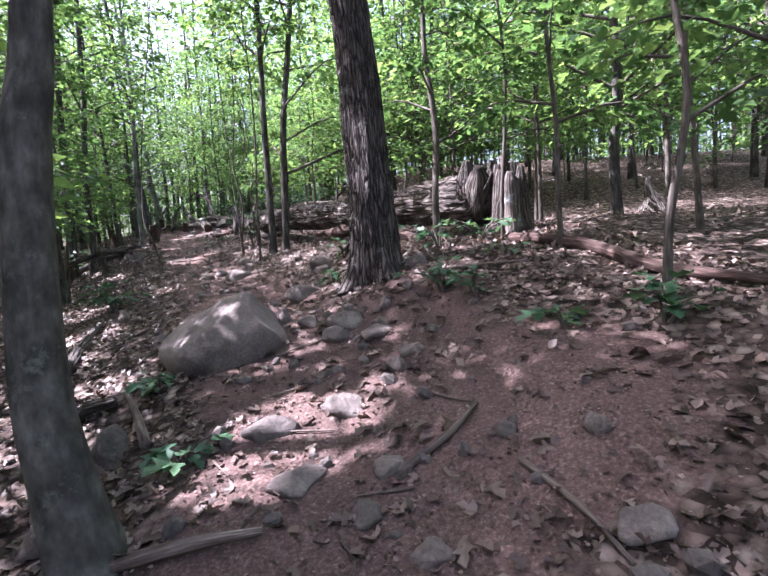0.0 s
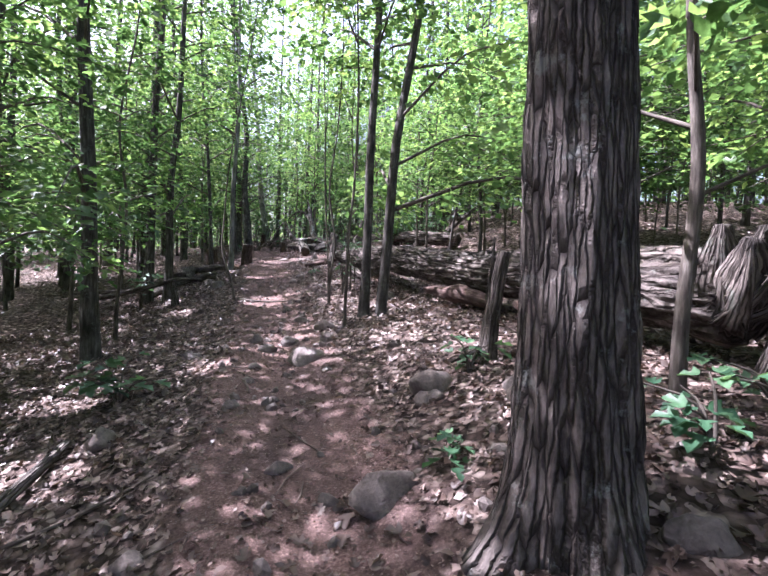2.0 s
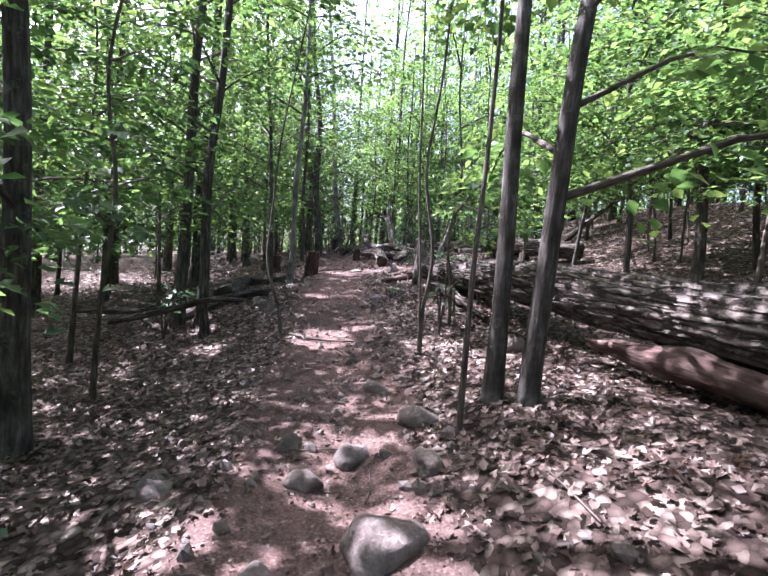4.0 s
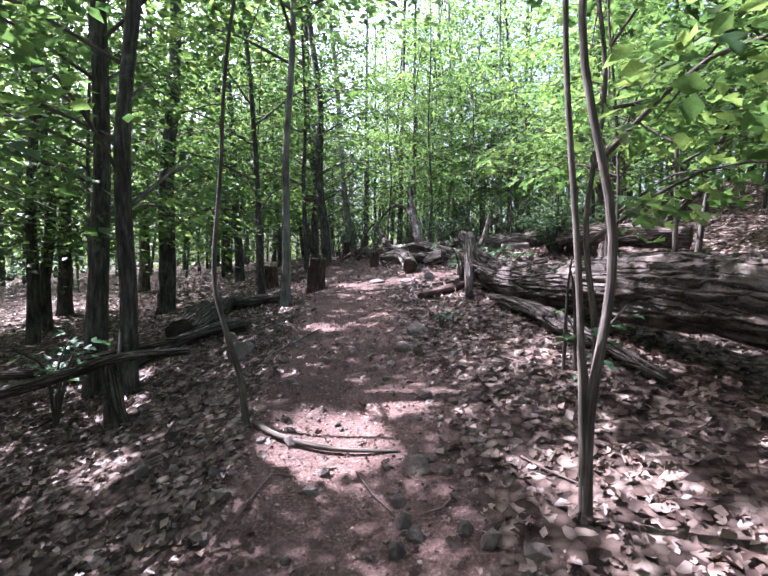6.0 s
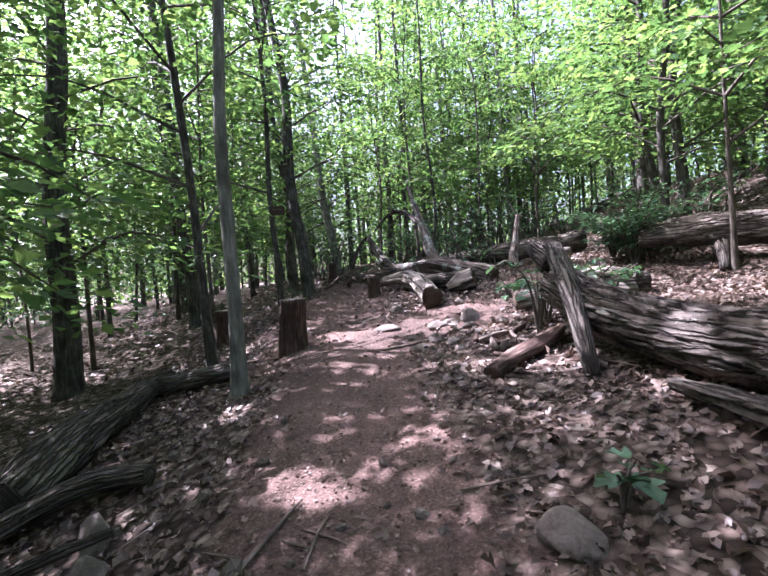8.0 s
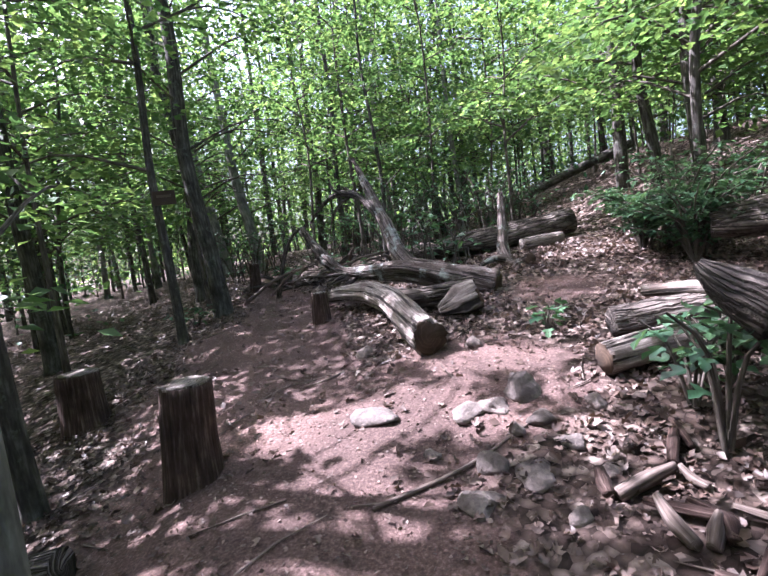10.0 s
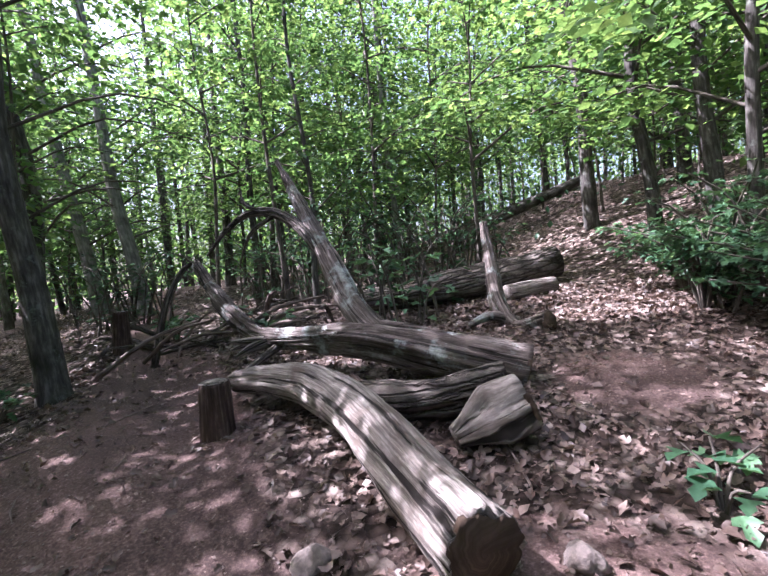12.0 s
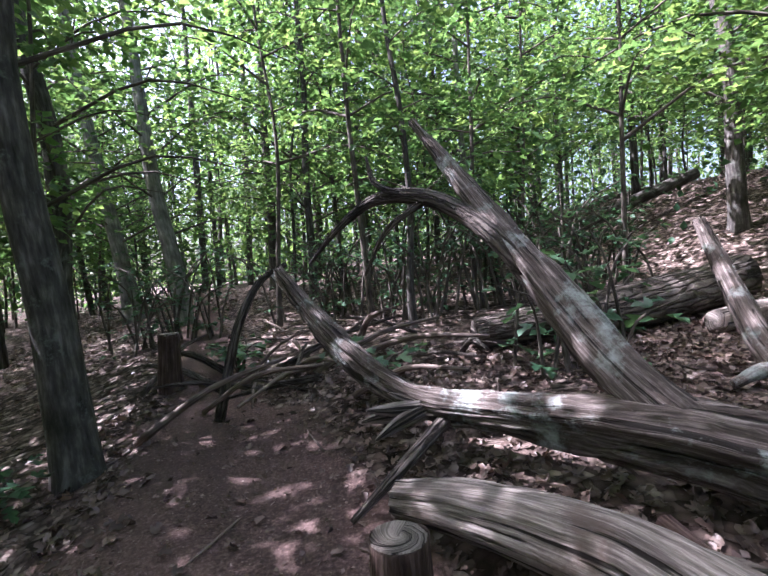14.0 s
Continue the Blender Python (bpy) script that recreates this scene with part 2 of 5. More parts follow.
LITTER = leaf_material("dry_leaf", (0.026, 0.016, 0.013), (0.088, 0.058, 0.047), (0.225, 0.168, 0.144), 0.08, (0.42, 0.35, 0.31))
ROCK = rock_material("grey_stone", (0.07, 0.055, 0.05), (0.16, 0.134, 0.124), (0.27, 0.236, 0.222))
GROUND = ground_material()
STICK = wood("dead_stick", (0.05, 0.035, 0.028), (0.13, 0.1, 0.085), (0.3, 0.26, 0.23), 0.1, 30.0, 0.003)
SIGN, _n, _l, _p = material("dark_board")
_p.inputs["Base Color"].default_value, _p.inputs["Roughness"].default_value = (0.035, 0.022, 0.014, 1), 0.8
_l.new(mix_node(_n, _l, noise_node(_n, _l, 40.0).outputs[0], (0.02, 0.013, 0.009), (0.07, 0.04, 0.025)), _p.inputs["Base Color"])
PAINT, _n, _l, _p = material("faded_paint")
_l.new(mix_node(_n, _l, noise_node(_n, _l, 30.0).outputs[0], (0.05, 0.034, 0.02), (0.11, 0.075, 0.045)), _p.inputs["Base Color"])

# ---- the lie of the land ----
TRAIL = ((0.2, -6), (0.0, 0.0), (-0.2, 2.0), (-0.6, 3.6), (-1.3, 5.2), (-2.5, 7.7), (-3.2, 9.1), (-4.0, 10.8), (-5.4, 13.5), (-6.2, 15.5), (-7.1, 17.5), (-8.4, 20.5), (-10.0, 24.0), (-14.0, 32.0))
RISE = ((-40, -1.2), (-6, -0.35), (0, 0.12), (2, 0.5), (4, 0.8), (5.5, 0.9), (7.5, 1.05), (10, 1.2), (12, 1.5), (14, 1.78), (16, 1.98), (17.6, 2.14), (18.6, 2.3), (20.5, 2.5), (22, 2.62), (30, 3.1), (60, 4.2), (200, 6.0))


TRAIL_X, TRAIL_Y = (np.array([r[k] for r in TRAIL], float) for k in (0, 1))
RISE_Y, RISE_Z = (np.array([r[k] for r in RISE], float) for k in (0, 1))


def trail_x(y):
    return float(np.interp(y, TRAIL_Y, TRAIL_X))


def ground_z(x, y, rough=True):
    """Height of the forest floor: a rise along the trail, a bank to one side and a fall to the other."""
    d = x - trail_x(y)
    z = float(np.interp(y, RISE_Y, RISE_Z))
    if d > 0:
        steep = 0.2 if y < 8 else max(0.05, 0.2 - 0.04 * (y - 8))
        near, foot = min(d, 2.2), 5.0 + 0.12 * max(0.0, y - 12)
        z += steep * near * min(1.0, near / 1.2) + 0.05 * max(0.0, min(d, foot) - 2.2)
        up = max(0.0, min(d, 60) - foot)
        z += 0.25 * min(up, 6.0) * min(1.2, max(0.05, (y - 9) / 11))
    else:
        z += 0.15 * max(d, -4.0) * min(1.0, -d / 1.0) + 0.05 * min(0.0, d + 4.0) * (1 if d > -40 else 40 / -d)
    z += 0.13 * math.exp(-((x - 0.15) ** 2 + (y - 4.6) ** 2) / 0.7)
    if rough:
        z += 0.10 * (noise.noise((x * 0.45, y * 0.45, 3.1))) + 0.035 * noise.noise((x * 1.7, y * 1.7, 8.0))
        z -= 0.05 * math.exp(-(d / 0.55) ** 2)
    return z


# ---- mesh helpers ----
def mesh_of(name, verts, faces, mat, uvs=None, smooth=True):
    me = bpy.data.meshes.new(name)
    me.from_pydata([tuple(v) for v in verts], [], faces)
    me.materials.append(mat)
    if smooth:
        me.polygons.foreach_set("use_smooth", [True] * len(me.polygons))
    if uvs is not None:
        layer = me.uv_layers.new(name="UVMap")
        idx = np.empty(len(me.loops), np.int32)
        me.loops.foreach_get("vertex_index", idx)
        layer.data.foreach_set("uv", np.asarray(uvs, np.float32)[idx].ravel())
    me.update()
    return me


def part(name, me, parent, label="", at=None):
    ob = new(name, me)
    ob.parent = parent
    if at is not None:
        ob.matrix_basis = at
    if label:
        ob["label"] = label
    return ob


def thing(name, label, category, x, y, z=None, group="", kind=""):
    ob = new(name)
    ob.empty_display_size = 0.1
    ob.location = (x, y, ground_z(x, y) if z is None else z)
    return tagged(ob, label, category, group, kind)


def spline(points, steps):
    """A smooth line through the points."""
    pts = [Vector(p) for p in points]
    pts = [pts[0] * 2 - pts[1]] + pts + [pts[-1] * 2 - pts[-2]]
    out = []
    for i in range(1, len(pts) - 2):
        a, b, c, d = pts[i - 1 : i + 3]
        for k in range(steps):
            t = k / steps
            out.append(0.5 * ((2 * b) + (c - a) * t + (2 * a - 5 * b + 4 * c - d) * t * t + (3 * b - a - 3 * c + d) * t ** 3))
    out.append(pts[-2])
    return out


def tube(path, radii, sides=10, rough=0.0, furrow=0.0, seed=0.0, caps=True, flare=0.0, plates=None):
    """A tapering stem along a path; rough: uneven girth, furrow: ridges along it, flare: roots that spread at its foot, plates: depth of the cracks between bark plates, and how many lie around and along it."""
    verts, faces, uvs = [], [], []
    n = len(path)
    ref = Vector((0.31, 0.93, 0.2)) if abs((path[1] - path[0]).normalized().y) < 0.8 else Vector((1, 0.1, 0))
    run = 0.0
    for i, p in enumerate(path):
        ahead = (path[min(i + 1, n - 1)] - path[max(i - 1, 0)]).normalized()
        side = (ref - ahead * ref.dot(ahead)).normalized()
        up = ahead.cross(side)
        ref = side
        run += (p - path[i - 1]).length if i else 0
        r = radii[i] if not callable(radii) else radii(i / (n - 1))
        for k in range(sides + 1):
            a = 2 * math.pi * k / sides
            u = a % (2 * math.pi) if k < sides else 0.0
            w = Vector((math.cos(u), math.sin(u), 0))
            g = 1 + rough * noise.noise((w.x * 1.3 + seed, w.y * 1.3, run * 1.5)) + furrow * noise.noise((w.x * 5 + seed, w.y * 5, run * 1.1))
            if flare:
                g += flare * math.exp(-run / 0.22) * (0.6 + 0.6 * math.sin(u * 4 + seed) + 0.4 * noise.noise((w.x * 2, w.y * 2, seed)))
            if plates:
                q = run * plates[2]
                split = min(1.0, 3.2 * abs(noise.noise((w.x * plates[1] + seed, w.y * plates[1], q)))) * min(1.0, 0.35 + 3.5 * abs(noise.noise((w.x * plates[1] * 1.9, w.y * plates[1] * 1.9 + seed, q * 2.3))))
                g += plates[0] * (split - 0.7) / r
            verts.append(p + (side * w.x + up * w.y) * r * g)
            uvs.append((k / sides * 2 * math.pi * max(0.05, radii[0] if not callable(radii) else radii(0)), run))
    row = sides + 1
    for i in range(n - 1):
        for k in range(sides):
            faces.append((i * row + k, i * row + k + 1, (i + 1) * row + k + 1, (i + 1) * row + k))
    if caps:
        for i, flip in ((0, True), (n - 1, False)):
            verts.append(path[i])
            uvs.append((0, run * (i > 0)))
            c = len(verts) - 1
            for k in range(sides):
                f = (i * row + k, i * row + k + 1, c)
                faces.append(f[::-1] if flip else f)
    return verts, faces, uvs


def join(*sets):
    verts, faces, uvs = [], [], []
    for v, f, u in sets:
        o = len(verts)
        verts += list(v)
        faces += [tuple(i + o for i in q) for q in f]
        uvs += list(u)
    return verts, faces, uvs


def leaf_mesh(name, mat, at, along, flat, size, lobes=False):
    """Many leaves in one mesh, from arrays: place, the way the leaf points, its upper side, and length."""
    at, along, flat, size = (np.asarray(a, float) for a in (at, along, flat, size))
    along = along / np.linalg.norm(along, axis=1, keepdims=True)
    side = np.cross(along, flat)
    side /= np.linalg.norm(side, axis=1, keepdims=True) + 1e-9
    flat = np.cross(side, along)
    if lobes:
        shape = ((0, 0, 0), (0.3, 0.1, 0.06), (0.46, 0.46, 0.17), (0.15, 0.42, 0.0), (0.26, 0.8, 0.02), (0, 1, -0.2), (-0.26, 0.8, 0.02), (-0.15, 0.42, 0.0), (-0.46, 0.46, 0.14), (-0.3, 0.1, 0.06))
        tris = ((0, 1, 2, 3), (0, 3, 5), (3, 4, 5), (0, 5, 7), (5, 6, 7), (0, 7, 8, 9))
    else:
        shape, tris = ((0, 0, 0), (0.36, 0.45, 0.07), (0, 1, -0.05), (-0.36, 0.45, 0.07)), ((0, 1, 2), (0, 2, 3))
    n, k = len(at), len(shape)
    v = np.stack([at + size[:, None] * (x * side + y * along + z * flat) for x, y, z in shape], 1).reshape(-1, 3)
    me = bpy.data.meshes.new(name)
    sizes = np.tile([len(t) for t in tris], n)
    flatidx = np.concatenate([np.array(t) for t in tris])
    idx = (np.arange(n)[:, None] * k + flatidx).ravel()
    me.vertices.add(len(v))
    me.vertices.foreach_set("co", v.astype(np.float32).ravel())
    me.loops.add(len(idx))
    me.loops.foreach_set("vertex_index", idx.astype(np.int32))
    me.polygons.add(len(sizes))
    me.polygons.foreach_set("loop_start", np.r_[0, np.cumsum(sizes)[:-1]].astype(np.int32))
    me.materials.append(mat)
    me.update()
    me.validate()
    return me


# ---- the ground ----
def axis(lo, hi, step, far):
    inner = list(np.arange(lo, hi, step))
    out, d = [], step
    v = hi
    while v < far:
        out.append(v)
        d *= 1.16
        v += d
    inn, d, v = [], step, lo
    while v > -far:
        d *= 1.16
        v -= d
        inn.append(v)
    return np.array(inn[::-1] + inner + out)


xs, ys = axis(-11.0, 3.5, 0.11, 260.0), axis(-2.5, 22.5, 0.11, 260.0)
# bare soil: the trodden trail, the bank by the oak and the clearing
CLEAR = ((0.7, 2.2, 0.85), (0.1, 3.5, 0.8), (-6.6, 16.2, 1.3), (-7.6, 17.6, 1.1), (-5.6, 16.8, 0.9), (-8.2, 18.9, 0.9), (-4.6, 18.8, 0.5))


def bareness(x, y):
    d = x - trail_x(y)
    wide = 0.72 + 0.12 * noise.noise((y * 0.8, 2.0, 7.0)) if y < 21 else 0.4
    v = math.exp(-((d / wide) ** 2) ** 1.5)
    for a, b, r in CLEAR:
        v = max(v, math.exp(-(((x - a) ** 2 + (y - b) ** 2) / (r * r)) ** 1.5))
    return v


gx, gy = np.meshgrid(xs, ys)
gz = np.array([ground_z(x, y) for x, y in zip(gx.ravel(), gy.ravel())])
nx, ny = len(xs), len(ys)
quads = (np.arange(ny - 1)[:, None] * nx + np.arange(nx - 1)).ravel()
ground = new("ground", mesh_of("ground", np.stack([gx.ravel(), gy.ravel(), gz], 1), np.stack([quads, quads + 1, quads + nx + 1, quads + nx], 1).tolist(), GROUND))
tagged(ground, "brown forest floor of soil and dead leaves with a trodden trail", "ground", kind="structure")
mask = ground.data.attributes.new("bare", "FLOAT", "POINT")
mask.data.foreach_set("value", np.array([bareness(x, y) for x, y in zip(gx.ravel(), gy.ravel())], np.float32))

# ---- fallen leaves over the floor ----
rng = np.random.default_rng(7)


def litter(n, x0, x1, y0, y1, lo, hi):
    pts, al, fl, sz = [], [], [], []
    while len(pts) < n:
        x, y = rng.uniform(x0, x1), rng.uniform(y0, y1)
        b = bareness(x, y)
        if rng.random() < min(0.93, b * 1.2) or noise.noise((x * 0.9, y * 0.9, 5)) < rng.uniform(-1.1, -0.1):
            continue
        e = 0.05
        z = ground_z(x, y)
        nrm = Vector((z - ground_z(x + e, y), z - ground_z(x, y + e), e)).normalized()
        a = rng.uniform(0, 2 * math.pi)
        pts.append((x, y, z + rng.uniform(0.004, 0.03)))
        al.append((math.cos(a), math.sin(a), rng.normal(0, 0.5) - nrm.x * math.cos(a) - nrm.y * math.sin(a)))
        fl.append((nrm.x + rng.normal(0, 0.55), nrm.y + rng.normal(0, 0.55), nrm.z))
        sz.append(rng.uniform(lo, hi))
    return pts, al, fl, sz


for count, box, size, lob in ((44000, (-8.5, 2.6, 0.2, 15.5), (0.026, 0.068), True), (15000, (-9.5, -2.0, 15.5, 22.0), (0.025, 0.07), True), (42000, (-16, 6, -1, 30), (0.035, 0.08), False)):
    ob = new("fallen_leaves", leaf_mesh("fallen_leaves", LITTER, *litter(count, *box, *size), lobes=lob))
    tagged(ob, "dry brown and tan leaves scattered over the forest floor", "leaf litter", kind="stuff")


pts, al, fl, sz = [], [], [], []
while len(pts) < 900:
    x, y = rng.uniform(-1.6, 2.6), rng.uniform(0.6, 5.0)
    pts.append((x, y, ground_z(x, y) + rng.uniform(0.006, 0.02)))
    a = rng.uniform(0, 6.28)
    al.append((math.cos(a), math.sin(a), rng.normal(0, 0.25)))
    fl.append(rng.normal(0, 0.3, 3) + (0, 0, 1))
    sz.append(rng.uniform(0.04, 0.1))
tagged(new("fallen_leaves", leaf_mesh("fallen_leaves", LITTER, pts, al, fl, sz, lobes=True)), "pale lobed leaves fallen singly on the bare bank", "leaf litter", kind="stuff")

pts, al, fl, sz = [], [], [], []
while len(pts) < 38000:
    y = rng.uniform(0.3, 21.5)
    x = trail_x(y) + rng.normal(0, 1.3) if y < 14 else rng.uniform(-9.5, -3.4)
    if bareness(x, y) < 0.12 and y < 14:
        continue
    pts.append((x, y, ground_z(x, y) + rng.uniform(0.0, 0.012)))
    al.append(rng.normal(0, 1, 3) * (1, 1, 0.35))
    fl.append(rng.normal(0, 0.6, 3) + (0, 0, 1))
    sz.append(rng.uniform(0.008, 0.03))
tagged(new("leaf_crumbs", leaf_mesh("leaf_crumbs", LITTER, pts, al, fl, sz)), "crumbled bits of leaf and bark on the bare soil", "leaf litter", kind="stuff")


# ---- trees ----
def spray(r, base, away, length, count, size, droop=0.12):
    """One leafy branch: its line, and the places and turns of its leaves in a flat spray."""
    away = Vector(away).normalized()
    mid = base + away * length * 0.5 + Vector((0, 0, length * 0.1))
    end = base + away * length + Vector((0, 0, -length * droop))
    line = spline([base, mid, end], 3)
    side = away.cross(Vector((0, 0, 1))).normalized()
    at, al, fl, sz = [], [], [], []
    for _ in range(count):
        t = r.uniform(0.18, 1.05)
        u = (1 - t) ** 2 * base + 2 * t * (1 - t) * mid + t * t * end if t <= 1 else end + away * length * (t - 1)
        w = r.normal(0, 0.27) * length * (1.15 - 0.7 * t)
        p = u + side * w + Vector((0, 0, r.normal(0, 0.045) * length - abs(w) * 0.12))
        d = away * r.uniform(0.2, 1.0) + side * (r.normal(0, 0.5) + (0.7 if w > 0 else -0.7)) + Vector((0, 0, r.normal(-0.25, 0.25)))
        at.append(p)
        al.append(d)
        fl.append((r.normal(0, 0.4), r.normal(0, 0.4), 1))
        sz.append(size * r.uniform(0.7, 1.35))
    return line, (at, al, fl, sz)


# openings in the canopy through which the sun reaches the floor
SUNNY = ((-0.45, 2.5, 0.42), (-0.75, 2.15, 0.3), (-0.1, 2.75, 0.2), (-4.2, 10.9, 0.4), (-3.9, 11.5, 0.25), (-6.7, 16.45, 0.3), (-6.3, 16.42, 0.36), (-5.85, 16.5, 0.34), (-5.5, 16.25, 0.2), (-6.2, 15.85, 0.22), (-5.9, 15.6, 0.2), (-5.45, 17.1, 0.3), (-5.1, 17.08, 0.25), (-4.75, 15.25, 0.4), (-4.9, 16.0, 0.2), (-4.75, 16.55, 0.22), (-7.0, 15.4, 0.14), (-4.7, 17.7, 0.2), (-5.95, 17.45, 0.18), (-6.2, 18.1, 0.15), (-4.2, 14.9, 0.3), (-2.7, 10.7, 0.32), (-3.1, 12.2, 0.2), (-3.5, 14.3, 0.25), (-6.6, 19.9, 0.3), (1.6, 5.2, 0.35), (2.2, 6.0, 0.5), (-7.6, 12.6, 0.35), (-5.6, 10.5, 0.3), (-6.4, 11.3, 0.3), (-2.0, 10.3, 0.3), (-2.0, 7.6, 0.3), (-0.3, 7.4, 0.35), (-3.6, 18.2, 0.4), (-3.9, 20.4, 0.5), (-2.2, 3.4, 0.4), (-2.8, 4.4, 0.35), (-6.6, 14.2, 0.2), (-5.6, 13.3, 0.2), (-1.95, 2.6, 0.38), (-2.4, 3.0, 0.4), (-1.75, 1.7, 0.35), (-3.2, 5.2, 0.4), (-4.1, 6.6, 0.45), (-3.1, 7.2, 0.28), (-7.2, 12.1, 0.3), (0.2, 24.5, 0.7), (2.2, 26.0, 1.2), (3.4, 23.0, 1.0), (3.0, 9.0, 0.8), (5.0, 11.0, 1.0))
SUN_FEET = np.array([(x, y, ground_z(x, y, False)) for x, y, _ in SUNNY])
SUN_ROOM = np.array([r for *_, r in SUNNY])


def off_sun(p):
    """How far points stand clear of the nearest sunny opening."""
    v = np.asarray(p, float)[:, None, :] - SUN_FEET
    k = v @ np.array(sun_dir)
    d = np.linalg.norm(v - k[..., None] * np.array(sun_dir), axis=2) - SUN_ROOM
    return np.where(k > 0.5, d, 9.0).min(1)


def crown(name, r, trunk, start, end, branches, length, count, size, foot=None, mat=LEAF, lobes=False):
    """Branches up a trunk's line from start to end of it, and their leaves. With its foot given it keeps clear of the trail and of the sunny openings."""
    stems, packs = [], [[], [], [], []]
    n = len(trunk)
    for i in range(branches):
        f = start + (end - start) * (i + r.uniform(0, 0.9)) / branches
        base = trunk[min(n - 1, int(f * (n - 1)))]
        a = i * 2.4 + r.uniform(-0.6, 0.6)
        ln = length * r.uniform(0.65, 1.2) * (1.15 - 0.55 * (i / branches))
        line, pack = spray(r, base, (math.cos(a), math.sin(a), r.uniform(0.0, 0.45)), ln, max(8, int(count * ln / length)), size)
        if foot is not None:
            over = [(q + foot) for q in line]
            if any(abs(q.x - trail_x(q.y)) < 1.5 and q.z - ground_z(q.x, q.y, False) < 3.3 and -3 < q.y < 20 for q in over):
                continue
            clear = off_sun([p + foot for p in pack[0]])
            keep = [j for j, p in enumerate(pack[0]) if clear[j] > 0 and not (p.z + foot.z - 2.95 < ground_z(p.x + foot.x, p.y + foot.y, False) and abs(p.x + foot.x - trail_x(p.y + foot.y)) < 1.2)]
            pack = [[q[j] for j in keep] for q in pack]
        w = 0.005 + 0.008 * ln
        stems.append(tube(line, lambda t: w * (1.05 - t * 0.9), 4, caps=False))
        for a_, b_ in zip(packs, pack):
            a_ += b_
    return stems, leaf_mesh(name + "_leaves", mat, *packs, lobes=lobes)


def grow(name, label, x, y, points, r0, r1, bark, sides=10, leaves=None, group="", flare=0.25, rough=0.12, furrow=0.0, seed=1, category="tree", limbs=(), steps=5, free=False, plates=None):
    """A tree at its foot: trunk through the points (from the foot), limbs, and a crown."""
    t = thing(name, label, category, x, y, group=group)
    line = spline([(0, 0, -0.15)] + [tuple(p) for p in points], steps)
    v, f, u = tube(line, lambda k: r0 + (r1 - r0) * k ** 0.8, sides, rough, furrow, seed * 3.7, True, flare, plates)
    part("trunk", mesh_of("trunk", v, f, bark, u), t)
    for pts, a, b in limbs:
        v, f, u = tube(spline(pts, 4), lambda k: a + (b - a) * k, 7, rough, 0, seed)
        part("limb", mesh_of("limb", v, f, bark, u), t)
    if leaves:
        stems, leafy = crown(name, np.random.default_rng(seed), line, *leaves, None if free else t.location, lobes="sapling" in name)
        if free:
            v, f, u = join(*stems)
            tagged(part("branchwork", mesh_of("branchwork", v, f, THIN_BARK, u), t), kind="stuff")
        else:
            for v, f, u in stems:
                part("branch", mesh_of("branch", v, f, THIN_BARK, u), t)
        part("crown", leafy, t)
    return t


# the oak beside the trail
grow("oak_tree", "large oak with dark deeply furrowed bark beside the trail", 0.05, 4.6, [(-0.02, 0, 0.6), (-0.08, 0.02, 2.0), (-0.3, 0.0, 5.0), (-0.4, 0.1, 9.0), (-0.5, 0.2, 15.0)], 0.26, 0.1, OAK, 84, (0.55, 1.0, 26, 2.6, 120, 0.2), flare=0.55, rough=0.1, furrow=0.1, seed=3, steps=20, plates=(0.013, 13.0, 2.6))
# the leaning tree at the start
grow("leaning_tree", "smooth grey-brown tree leaning over the trail's start", -1.08, 1.74, [(-0.13, 0.05, 0.35), (-0.21, 0.11, 0.75), (-0.23, 0.21, 1.58), (-0.19, 0.3, 2.2), (-0.1, 0.4, 4.0), (0.1, 0.4, 9.0)], 0.135, 0.05, BEECH, 20, (0.6, 1.0, 14, 1.8, 90, 0.16), flare=0.3, seed=4, steps=8)

